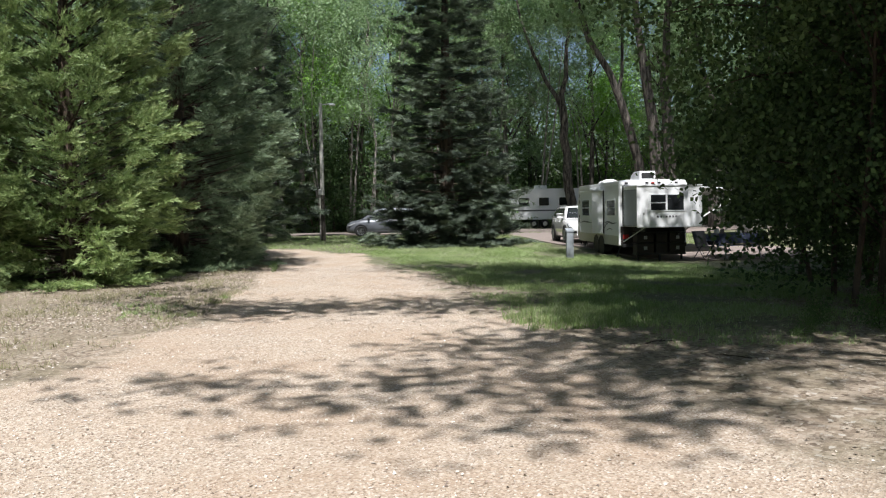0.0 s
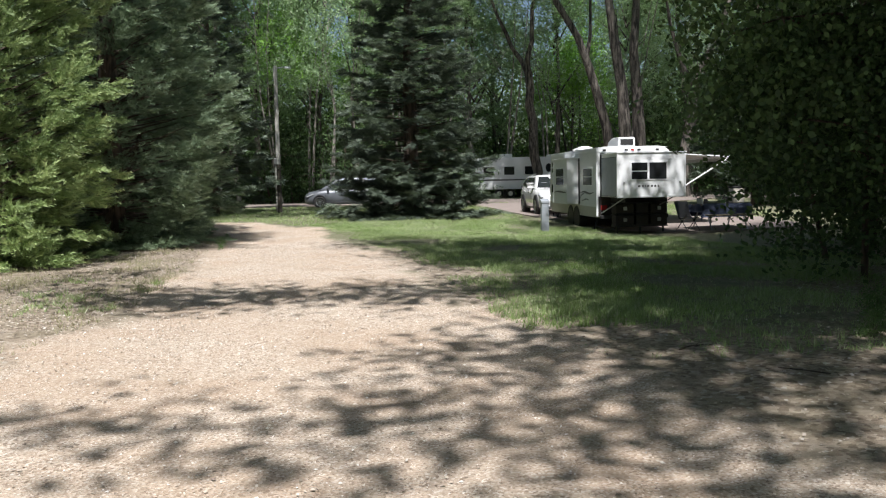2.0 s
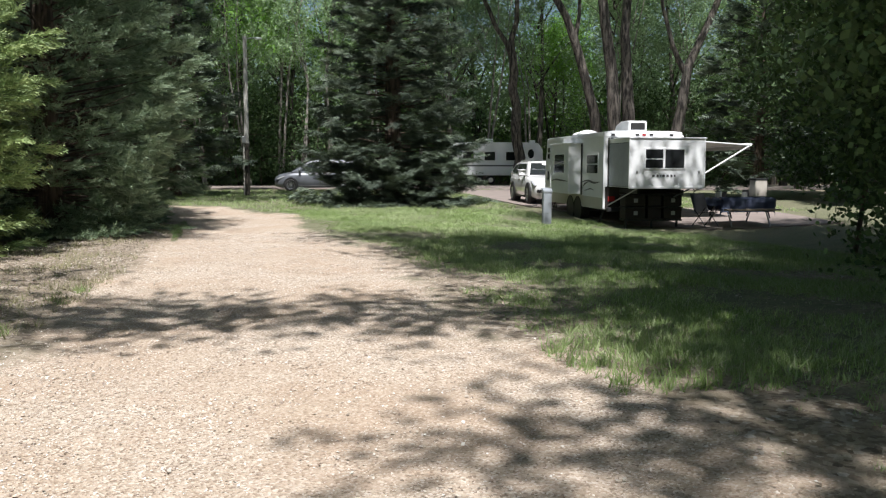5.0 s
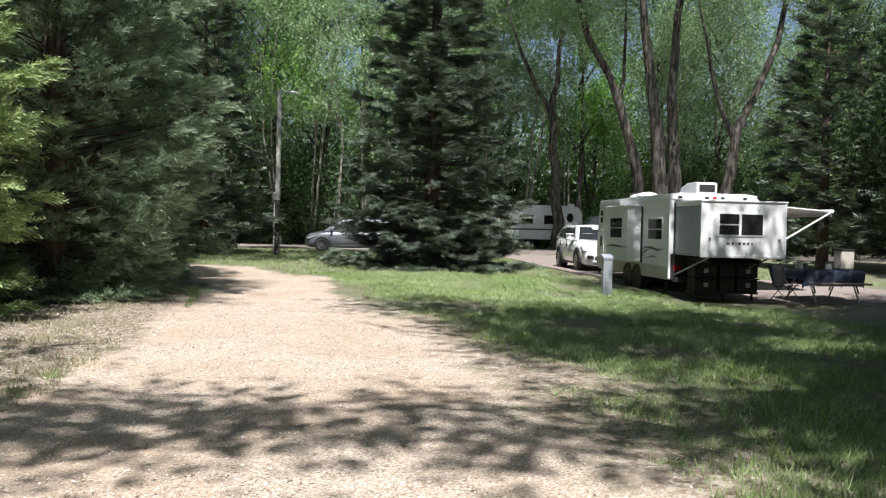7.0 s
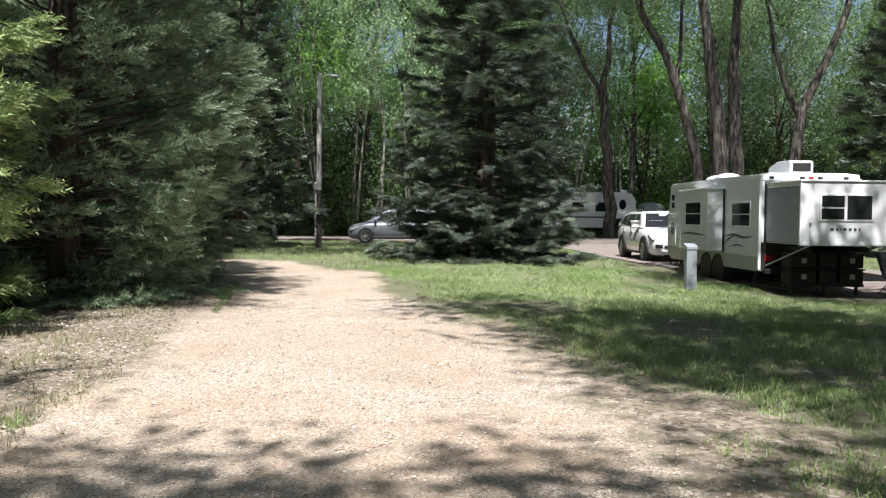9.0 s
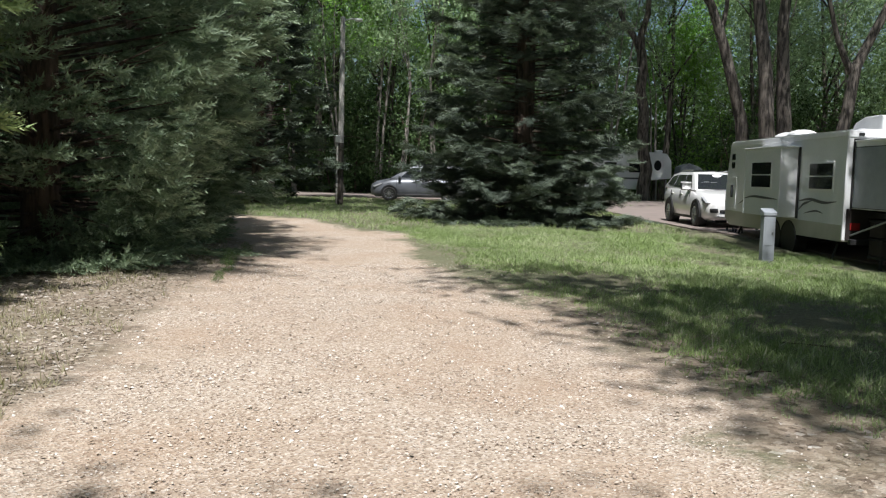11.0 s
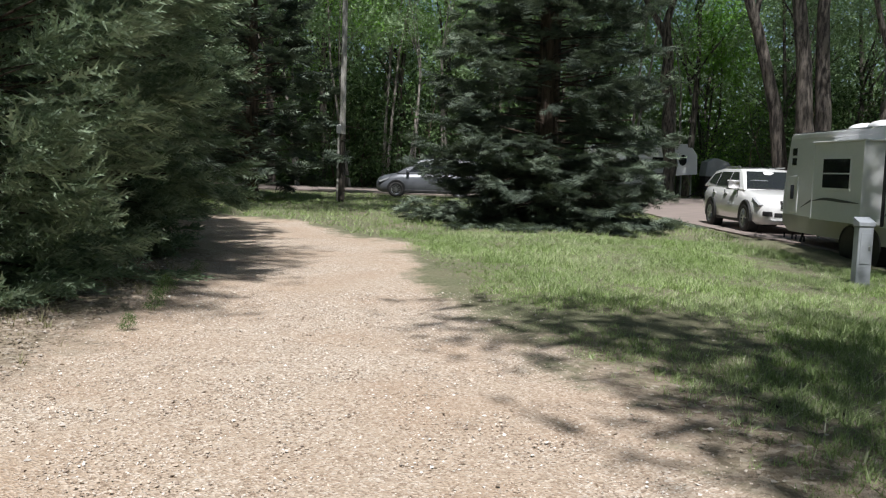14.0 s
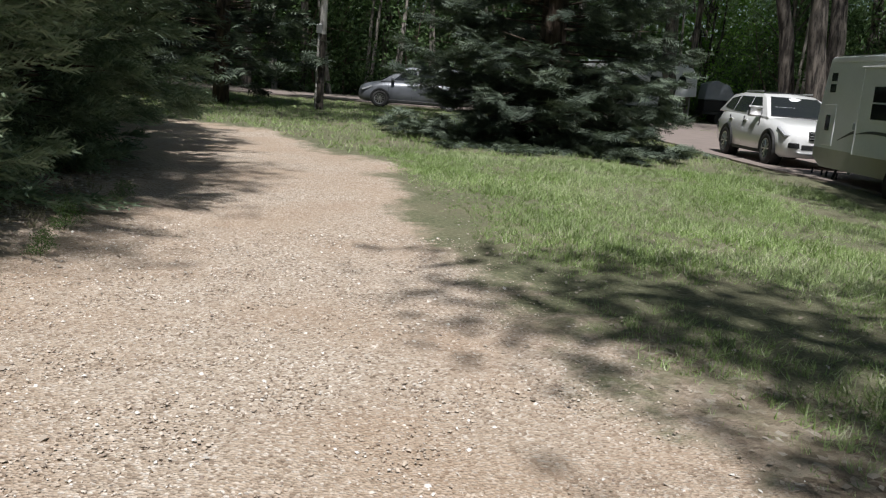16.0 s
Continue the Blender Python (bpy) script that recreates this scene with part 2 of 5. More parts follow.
def prism(profile, axis, lo, hi, bevel=0.0, bm=None):
    """A profile of two-number points drawn out along x, y or z."""
    bm = bm or bmesh.new()
    def at(p, w):
        return {"x": (w, *p), "y": (p[0], w, p[1]), "z": (*p, w)}[axis]
    a = [bm.verts.new(at(p, lo)) for p in profile]
    b = [bm.verts.new(at(p, hi)) for p in profile]
    n = len(profile)
    faces = [bm.faces.new(a), bm.faces.new(b[::-1])]
    faces += [bm.faces.new((a[i], a[(i + 1) % n], b[(i + 1) % n], b[i])) for i in range(n)]
    if bevel:
        bmesh.ops.bevel(bm, geom=list({e for f in faces for e in f.edges}), offset=bevel, segments=2, affect="EDGES", profile=0.5)
    return bm


def ring(center, axis, radius, tube, seg=20, sides=6, start=0.0, turn=360.0, bm=None):
    """A round bar bent into an arc about an axis (x or y)."""
    bm = bm or bmesh.new()
    rows = []
    for i in range(seg + 1):
        a = radians(start + turn * i / seg)
        row = []
        for j in range(sides):
            q = 2 * math.pi * j / sides
            rr = radius + tube * math.cos(q)
            u, w, s = rr * math.cos(a), rr * math.sin(a), tube * math.sin(q)
            p = (s, u, w) if axis == "x" else (u, s, w)
            row.append(bm.verts.new(Vector(center) + Vector(p)))
        rows.append(row)
    for r0, r1 in zip(rows, rows[1:]):
        for j in range(sides):
            bm.faces.new((r0[j], r0[(j + 1) % sides], r1[(j + 1) % sides], r1[j]))
    return bm


def smooth(ob):
    for p in ob.data.polygons:
        p.use_smooth = True
    return ob


def tube(points, radii, sides=9, wobble=0.0):
    """Vertices and quads of a bent, tapered limb."""
    pts = np.asarray(points, float)
    tang = np.gradient(pts, axis=0)
    tang /= np.linalg.norm(tang, axis=1)[:, None] + 1e-9
    ref = np.where(np.abs(tang[:, 2:3]) > 0.9, [[1.0, 0, 0]], [[0, 0, 1.0]])
    u = np.cross(tang, ref)
    u /= np.linalg.norm(u, axis=1)[:, None] + 1e-9
    w = np.cross(tang, u)
    a = np.linspace(0, 2 * np.pi, sides, endpoint=False)
    rad = np.asarray(radii)[:, None] * (1 + wobble * RNG.uniform(-1, 1, (len(pts), sides)))
    v = pts[:, None] + rad[..., None] * (np.cos(a)[None, :, None] * u[:, None] + np.sin(a)[None, :, None] * w[:, None])
    i, j = np.meshgrid(np.arange(len(pts) - 1), np.arange(sides), indexing="ij")
    k = (j + 1) % sides
    f = np.stack([i * sides + j, i * sides + k, (i + 1) * sides + k, (i + 1) * sides + j], -1).reshape(-1, 4)
    return v.reshape(-1, 3), f


def curve_points(points, n=10):
    """A smooth line through some points."""
    p = np.asarray(points, float)
    s = np.linspace(0, len(p) - 1, n)
    q = np.vstack([2 * p[0] - p[1], p, 2 * p[-1] - p[-2]])
    i = np.minimum(s.astype(int), len(p) - 2)
    t = (s - i)[:, None]
    a, b, c, d = q[i], q[i + 1], q[i + 2], q[i + 3]
    return 0.5 * (2 * b + (c - a) * t + (2 * a - 5 * b + 4 * c - d) * t**2 + (3 * b - a - 3 * c + d) * t**3)


def merge(pieces):
    vs, fs, n = [], [], 0
    for v, f in pieces:
        vs.append(v)
        fs.append(np.asarray(f) + n)
        n += len(v)
    return np.concatenate(vs), np.concatenate(fs)


def unit(a):
    return a / (np.linalg.norm(a, axis=-1, keepdims=True) + 1e-9)


def strew(template, faces, pos, ahead, size, roll=None):
    """Copies of a small template, joined: its x along ahead, its z turned by roll, scaled."""
    n = len(pos)
    ahead = unit(ahead)
    ref = np.tile([0.0, 0.0, 1.0], (n, 1))
    ref[np.abs(ahead[:, 2]) > 0.95] = (1, 0, 0)
    side = unit(np.cross(ref, ahead))
    up = np.cross(ahead, side)
    if roll is not None:
        c, s = np.cos(roll)[:, None], np.sin(roll)[:, None]
        side, up = c * side + s * up, c * up - s * side
    t = np.asarray(template)
    v = pos[:, None] + np.asarray(size).reshape(-1, 1, 1) * (t[None, :, 0:1] * ahead[:, None] + t[None, :, 1:2] * side[:, None] + t[None, :, 2:3] * up[:, None])
    f = np.asarray(faces)[None] + (np.arange(n) * len(t))[:, None, None]
    return v.reshape(-1, 3), f.reshape(-1, np.asarray(faces).shape[1])


def spray(stem, blades):
    """A twig with pointed blades, joined along its stem: (index of the stem's point, tip, half width)."""
    v = [np.array(q, float) for q in stem]
    f = []
    for i in range(len(stem) - 1):
        v.append((v[i] + v[i + 1]) / 2 + [0, 0, 0.012])
        f.append((i, i + 1, len(v) - 1))
    for i, tip, side in blades:
        k = len(v)
        v.extend([v[i] + np.asarray(side), np.asarray(tip, float)])
        f.append((i, k, k + 1))
    return np.array(v), np.array(f)


def frond_template(pairs=8, width=0.05, spread=0.9, droop=0.10):
    """A flat evergreen spray: slim pointed twigs on both sides of a stem."""
    r = np.random.default_rng(3)
    xs = [0.08 + 0.86 * i / pairs for i in range(pairs)] + [1.0]
    blades = []
    for i, x in enumerate(xs[:-1]):
        for sgn in (-1, 1):
            ln = (0.42 * (1 - x) + 0.14) * r.uniform(0.75, 1.2)
            tip = np.array((x + ln * 0.75, sgn * ln * spread, -droop * x + r.uniform(-0.09, 0.13)))
            blades.append((i, tip, unit(np.array([0.9, -sgn * 0.5, r.uniform(-0.5, 0.5)])) * width * 2))
    blades.append((pairs - 1, (1.05, 0.02, -droop), (0, width * 1.4, 0)))
    return spray([(x, 0, -droop * x) for x in xs], blades)


def plume_template(n=13, width=0.062, seed=5):
    """A feathery evergreen plume: pointed twigs on all sides of a stem."""
    r = np.random.default_rng(seed)
    xs = [0.85 * i / n for i in range(n)]
    blades = []
    for i, x in enumerate(xs):
        a = 2.4 * i
        ln = (0.21 * (1 - x) + 0.14) * r.uniform(0.7, 1.25)
        d = unit(np.array([1.0, 0.6 * math.cos(a), 0.6 * math.sin(a)]))
        blades.append((i, np.array([x, 0, 0]) + d * ln, unit(np.cross(d, r.normal(size=3))) * width))
    return spray([(x, 0, 0) for x in xs], blades)


def leaf_template(n=9, leaf=0.17, seed=1):
    """A twig's worth of broad leaves as pointed, folded diamonds."""
    r = np.random.default_rng(seed)
    v, f = [], []
    for i in range(n):
        c = np.array([r.uniform(0, 1), r.uniform(-0.38, 0.38), r.uniform(-0.25, 0.25)])
        d = unit(np.array([r.uniform(-0.2, 1), r.uniform(-1, 1), r.uniform(-0.9, 0.35)]))
        s = unit(np.cross(d, unit(r.normal(size=3)))) * leaf * 0.36
        k = len(v)
        v.extend([c, c + d * leaf * 0.5 + s, c + d * leaf, c + d * leaf * 0.5 - s])
        f.append((k, k + 1, k + 2, k + 3))
    return np.array(v), np.array(f)


FROND_V, FROND_F = frond_template(7, 0.036)
PLUME_V, PLUME_F = plume_template()
FROND2_V, FROND2_F = frond_template(5, 0.06)
LEAF_V, LEAF_F = leaf_template()
LEAFB_V, LEAFB_F = leaf_template(10, 0.27, 4)
LEAFB_F = LEAFB_F[:, :3]


# ---- lie of the land ----
def land(x, y):
    """Height of the ground: level along the drive, sunk a little round the camper."""
    x, y = np.asarray(x, float), np.asarray(y, float)
    dip = -0.36 * np.exp(-((x - 9.5) / 5.0) ** 2 - ((y - 27) / 8.0) ** 2)
    roll = 0.03 * np.sin(x * 0.9 + 1.3) * np.sin(y * 0.55) * np.exp(-(((x + 1) / 14) ** 2))
    return dip + roll


def over(x, y, h):
    """The place at height h that shades the ground at x, y."""
    k = h / _to_sun.z
    return (x + k * _to_sun.x, y + k * _to_sun.y, h)


def lz(x, y):
    return float(land(x, y))


DRIVE = np.array([(-0.4, -30, 4.6), (-0.6, -6, 4.6), (-1.0, 4, 3.6), (-0.95, 9, 2.75), (-1.35, 13, 2.25), (-1.65, 18, 2.2), (-2.05, 20.5, 2.15), (-2.55, 23, 1.95),
                  (-3.4, 28, 1.85), (-4.6, 32.8, 1.95), (-7.0, 37.0, 1.95), (-11.5, 39.2, 1.8), (-20, 42, 1.8), (-40, 44, 1.8)])


def drive_depth(x, y):
    """How far inside the drive a place lies, in metres (negative outside)."""
    x, y = np.asarray(x, float), np.asarray(y, float)
    best = np.full(x.shape, -1e9)
    for (ax, ay, ar), (bx, by, br) in zip(DRIVE, DRIVE[1:]):
        dx, dy = bx - ax, by - ay
        t = np.clip(((x - ax) * dx + (y - ay) * dy) / (dx * dx + dy * dy), 0, 1)
        best = np.maximum(best, ar + (br - ar) * t - np.hypot(x - ax - t * dx, y - ay - t * dy))
    return best


def litter_amount(x, y):
    """Dry leaves and needles: beside the drive on the cedars' side, and under trees on the other."""
    x, y = np.asarray(x, float), np.asarray(y, float)
    cx = np.interp(y, DRIVE[:, 1], DRIVE[:, 0])
    left = 1 / (1 + np.exp(np.clip((x - cx + 0.6) * 3, -50, 50))) * (y < 37.5)
    shade = np.exp(-((x - 9.0) / 4.0) ** 2) / (1 + np.exp(np.clip((y - 21) * 0.6, -50, 50))) + 0.9 / (1 + np.exp(np.clip((y - 8.6) * 1.2, -50, 50))) * (x > 1.5)
    edge = (0.3 + 0.4 / (1 + np.exp(np.clip((y - 23.2) * 1.2, -50, 50)))) * np.exp(-((drive_depth(x, y) + 0.35) / 1.1) ** 2) + 0.15 * np.exp(-((x - 3.4) / 2.2) ** 2 - ((y - 14) / 5.5) ** 2)
    woods = np.clip((y - 79) / 5, 0, 1) + np.clip((np.abs(x) - 24) / 5, 0, 1)
    return np.clip(left + shade + woods + edge, 0, 1)


# ---- ground, road ----
def build_ground():
    def steps(*runs):
        out = [np.arange(a, b, s) for a, b, s in runs]
        return np.unique(np.concatenate(out + [[runs[-1][1]]]).round(4))
    xs = steps((-2000, -300, 340), (-300, -60, 30), (-60, -14, 2.0), (-14, 14, 0.2), (14, 60, 2.0), (60, 300, 30), (300, 2000, 340))
    ys = steps((-600, -60, 60), (-60, -6, 3.0), (-6, 46, 0.25), (46, 90, 1.0), (90, 300, 15), (300, 3000, 270))
    gx, gy = np.meshgrid(xs, ys)
    nx, ny = len(xs), len(ys)
    z = land(gx, gy) + 0.012 * RNG.uniform(-1, 1, gx.shape) * (np.abs(gx) < 14)
    depth = drive_depth(gx, gy)
    z -= 0.035 * np.clip(depth / 0.6, 0, 1)
    i, j = np.meshgrid(np.arange(ny - 1), np.arange(nx - 1), indexing="ij")
    a = (i * nx + j).ravel()
    f = np.stack([a, a + 1, a + nx + 1, a + nx], -1)
    me = mesh_from("ground", np.stack([gx.ravel(), gy.ravel(), z.ravel()], -1), f, M_GROUND, True)
    uneven = np.zeros(gx.shape)
    near = (np.abs(depth) < 2) & (np.abs(gx) < 14)
    uneven[near] = [0.75 * noise.noise(Vector((a * 0.45, b * 0.45, 4.0))) + 0.35 * noise.noise(Vector((a * 1.5, b * 1.5, 9.0))) for a, b in zip(gx[near], gy[near])]
    for key, val in (("gravel", np.clip(0.5 + (depth + uneven) / 2.1, 0, 1)), ("litter", litter_amount(gx, gy))):
        at = me.attributes.new(key, "FLOAT", "POINT")
        at.data.foreach_set("value", val.ravel().astype(np.float32))
    return tagged(new("ground", me), "gravel drive between mown grass and leaf litter", "ground", kind="structure")


build_ground()


def build_road(name, outline, label):
    """A flat paved sheet with a ragged edge and a low rim, lying on the ground."""
    pts = []
    o = np.array(outline, float)
    for p, q in zip(o, np.roll(o, -1, axis=0)):
        n = max(2, int(np.hypot(*(q - p)) / 0.8))
        for k in range(n):
            c = p + (q - p) * k / n
            pts.append(c + RNG.normal(0, 0.05, 2))
    bm = bmesh.new()
    top = [bm.verts.new((x, y, lz(x, y) + 0.045)) for x, y in pts]
    low = [bm.verts.new((x, y, lz(x, y) - 0.1)) for x, y in pts]
    bm.faces.new(top)
    for k in range(len(pts)):
        m = (k + 1) % len(pts)
        bm.faces.new((top[k], low[k], low[m], top[m]))
    bmesh.ops.triangulate(bm, faces=[f for f in bm.faces if len(f.verts) > 4])
    return tagged(part(name, bm, M_ASPHALT, None), label, "road", kind="structure")


build_road("road", [(-90, 62.5), (-30, 64), (-6, 63.4), (3.6, 62.2), (5.4, 58), (5.8, 50), (6.0, 42), (6.25, 38.2), (7.2, 35.5), (7.9, 31.4), (8.9, 30.4), (10, 29.4), (14.2, 29.3), (14.4, 34),
                    (11.2, 38), (10.6, 50), (14, 58.5), (28, 60.5), (90, 60), (90, 72), (20, 73.5), (0, 72), (-30, 73), (-90, 74)], "pinkish grey worn asphalt campground road")


# ---- trees ----
def conifer_mesh(h, r, z0, branches, per, size, rise, tmpl, mat, seed, power=0.8):
    """Trunk and crown of an evergreen with tiers of boughs; z0: height of the lowest boughs."""
    rng = np.random.default_rng(seed)
    fv, ff = tmpl
    pos, ahead, sz, limbs = [], [], [], []
    skirt = branches // 5 if z0 < 0.5 else 0
    for b in range(branches + skirt):
        t = (b + rng.uniform(0, 1)) / branches
        z = z0 + (h - z0) * (1 - (1 - t) ** 0.62) if b < branches else z0 + rng.uniform(0, 1.7)
        f = (z - z0) / (h - z0)
        ln = r * (1 - f) ** power * rng.uniform(0.72, 1.12) + 0.18
        ln *= 1 if h > 16 or z > 2.4 else 0.7 + 0.125 * z
        ln *= 1 if b < branches else rng.uniform(0.6, 0.95)
        az = b * 2.39996 + rng.uniform(-0.35, 0.35)
        up = (rise if z > 1.4 else (rise + 0.25) * z / 1.4 - 0.25) + 0.55 * f + rng.uniform(-0.12, 0.12)
        out = np.array([math.cos(az), math.sin(az), 0.0])
        # fans of sprays along the bough, with gaps between them
        fans, each = max(3, int(per / 8 * (0.35 + 0.65 * ln / r))), 8
        n = fans * each
        sf = rng.uniform(0.14, 1.0, fans) ** (0.7 if h > 16 else 0.52)
        s = sf.repeat(each)
        sag = -0.22 * ln * np.sin(s * 2.6) * (1 - f) * (1 if rise < 0.3 else 0.3)
        p = np.array([0, 0, z]) + out * (s * ln)[:, None] + np.array([0, 0, 1.0]) * (s * ln * math.tan(up) + sag)[:, None]
        sid = np.array([-out[1], out[0], 0])
        side = rng.uniform(-1, 1, fans)
        width = (0.30 * ln * (1.05 - sf) * side).repeat(each)
        p += sid * width[:, None] + rng.normal(0, 1, (n, 3)) * [0.09, 0.09, 0.045]
        yaw = (0.75 * side + rng.uniform(-0.25, 0.25, fans)).repeat(each) + rng.normal(0, 0.42, n)
        d = out * np.cos(yaw)[:, None] + sid * np.sin(yaw)[:, None] + np.array([0, 0, 1.0]) * (math.tan(up) * 0.7 + rng.normal(0, 0.2, fans).repeat(each) + rng.normal(0, 0.16, n) + (0.3 if rise > 0.3 else -0.05))[:, None]
        pos.append(p), ahead.append(d), sz.append(size * rng.uniform(0.65, 1.35, n))
        if ln > 0.7:
            limbs.append(tube(np.array([0, 0, z]) + np.outer(np.linspace(0, 0.7, 4), out * ln + [0, 0, math.tan(up) * ln]) , np.linspace(0.008 + 0.009 * ln, 0.005, 4), 4))
    pos, ahead, sz = np.concatenate(pos), np.concatenate(ahead), np.concatenate(sz)
    pos[:, 2] = np.maximum(pos[:, 2], 0.12)
    v, f = strew(fv, ff, pos, ahead, sz, rng.uniform(-0.6, 0.6, len(pos)))
    v[:, 2] = np.maximum(v[:, 2], 0.03)
    crown = mesh_from("crown", v, f, mat)
    tr = 0.022 * h
    trunk = tube([(0, 0, -0.15), (0, 0, h * 0.33), (0.03, 0.02, h * 0.66), (0, 0, h * 0.97)], [tr, tr * 0.75, tr * 0.4, 0.015], 9, 0.06)
    wood = mesh_from("trunk", *merge([trunk] + limbs), M_DARKBARK, True)
    return wood, crown


def plant(name, meshes, x, y, scale, turn, label, category, group="", squash=1.0):
    wood, crown = meshes
    ob = thing(name, pose(x, y, lz(x, y), 0, 0, turn) @ Matrix.Diagonal((scale * squash, scale * squash, scale, 1)), label, category, group)
    mpart("trunk", wood, ob)
    mpart("crown", crown, ob)
    return ob


FINE, COARSE, PLUME = (FROND_V, FROND_F), (FROND2_V, FROND2_F), (PLUME_V, PLUME_F)
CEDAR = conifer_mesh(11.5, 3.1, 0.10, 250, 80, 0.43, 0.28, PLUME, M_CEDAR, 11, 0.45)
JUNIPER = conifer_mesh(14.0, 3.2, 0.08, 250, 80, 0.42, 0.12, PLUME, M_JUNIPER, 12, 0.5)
SPRUCE = conifer_mesh(17.5, 3.85, 0.45, 260, 110, 0.42, -0.08, FINE, M_SPRUCE, 13, 0.8)
FARCON = conifer_mesh(13.0, 3.3, 1.1, 160, 25, 0.62, 0.05, COARSE, M_SPRUCE, 14, 0.7)

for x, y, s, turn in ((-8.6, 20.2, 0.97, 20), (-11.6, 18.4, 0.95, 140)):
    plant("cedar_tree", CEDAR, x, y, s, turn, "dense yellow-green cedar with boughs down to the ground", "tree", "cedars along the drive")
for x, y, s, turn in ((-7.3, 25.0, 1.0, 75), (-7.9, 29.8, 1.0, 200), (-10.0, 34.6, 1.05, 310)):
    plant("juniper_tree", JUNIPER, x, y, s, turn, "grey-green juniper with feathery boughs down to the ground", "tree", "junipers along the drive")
plant("spruce_tree", SPRUCE, 1.15, 40.6, 1.0, 30, "tall dark spruce standing alone in the grass", "tree")
for x, y, s, turn in ((-9.6, 50.5, 1.05, 10), (-13.6, 53.5, 1.15, 80), (-17.5, 49.0, 1.0, 150), (-22.5, 47.0, 1.1, 220), (-27, 52, 1.2, 300), (-15.5, 58.0, 1.1, 40),
                      (19.5, 46.0, 1.0, 66), (23.5, 43.0, 1.15, 166), (26.5, 50.0, 1.2, 266), (21.5, 37.5, 0.9, 100)):
    plant("evergreen_tree", FARCON, x, y, s, turn, "dark evergreen with a bare lower trunk at the wood's edge", "tree", "evergreens at the wood's edge")


def leafy_mesh(limbs, clumps, leaf_size, per, tmpl, mat, seed, wood=M_BARK, spread=1.0):
    """A broad-leaved tree from limbs (points, radius at both ends) and clumps (centre, radius)."""
    rng = np.random.default_rng(seed)
    pieces = []
    for pts, r0, r1 in limbs:
        n, sides = (9, 10) if r0 > 0.2 else (5, 5)
        p = curve_points(pts, n)
        p[1:-1] += rng.normal(0, 0.25 * r0, (n - 2, 3))
        pieces.append(tube(p, r0 + (r1 - r0) * np.linspace(0, 1, n) ** 0.7, sides, 0.05))
    pos, ahead, sz = [], [], []
    for c, r in clumps:
        n = max(6, int(per * r * r))
        d = unit(rng.normal(size=(n, 3)))
        rad = r * rng.uniform(0.25, 1.05, n) ** 0.6
        p = np.asarray(c) + d * rad[:, None] * np.array([spread, spread, 0.72])
        pos.append(p)
        ahead.append(d + rng.normal(0, 0.5, (n, 3)) + [0, 0, -0.35])
        sz.append(leaf_size * rng.uniform(0.7, 1.3, n))
    v, f = strew(*tmpl, np.concatenate(pos), np.concatenate(ahead), np.concatenate(sz), rng.uniform(-3, 3, sum(map(len, pos))))
    return mesh_from("trunk", *merge(pieces), wood, True), mesh_from("crown", v, f, mat)


def grown(h, r, low, n_clumps, seed, trunk=0.2, stems=1, lean=0.6):
    """Limbs and clumps of a tree of its own habit."""
    rng = np.random.default_rng(seed)
    limbs, clumps = [], []
    for s in range(stems):
        a0 = rng.uniform(0, 6.28)
        base = np.array([math.cos(a0), math.sin(a0), 0]) * (0.35 * s)
        top = base + np.array([rng.uniform(-lean, lean), rng.uniform(-lean, lean), 0]) * 2 + [0, 0, h * 0.82]
        mid = (base + top) / 2 + np.array([rng.uniform(-lean, lean), rng.uniform(-lean, lean), 0])
        limbs.append(([base - [0, 0, 0.2], mid, top], trunk, trunk * 0.2))
    for k in range(n_clumps):
        z = low + (h - low) * rng.uniform(0, 1) ** 0.85
        f = (z - low) / (h - low)
        rr = r * math.sin(math.pi * min(0.97, 0.22 + 0.75 * f)) * rng.uniform(0.35, 1.0)
        a = rng.uniform(0, 6.28)
        c = np.array([math.cos(a) * rr, math.sin(a) * rr, z])
        clumps.append((c, rng.uniform(0.14, 0.27) * r + 0.35))
        if k % 2 == 0:
            root = np.array([0, 0, max(0.5 * z, z - rr * 0.9 - 0.5)])
            limbs.append(([root, (root + c) / 2 + [0, 0, 0.15 * rr], c], trunk * 0.32, 0.015))
    return limbs, clumps


TREE_LEAF, TREE_BIG = (LEAF_V, LEAF_F), (LEAFB_V, LEAFB_F)
WOODS = [leafy_mesh(*grown(24, 6.0, 2.5, 46, 21, 0.34, 1), 1.0, 17, TREE_BIG, M_COTTON, 31),
         leafy_mesh(*grown(20, 5.5, 0.8, 46, 22, 0.26, 2), 1.0, 17, TREE_BIG, M_LEAF, 32),
         leafy_mesh(*grown(22, 5.2, 8.0, 36, 23, 0.30, 1), 1.0, 18, TREE_BIG, M_COTTON, 33),
         leafy_mesh(*grown(12, 4.5, 0.3, 40, 24, 0.15, 3), 0.9, 21, TREE_BIG, M_BRIGHT, 34),
         leafy_mesh(*grown(21, 5.0, 8.5, 38, 26, 0.22, 1), 0.9, 21, TREE_BIG, M_BRIGHT, 36),
         leafy_mesh(*grown(21, 2.6, 11.0, 22, 27, 0.15, 2, 1.1), 0.7, 26, TREE_BIG, M_COTTON, 37, M_PALEBARK)]
_r = np.random.default_rng(5)
_k = 0
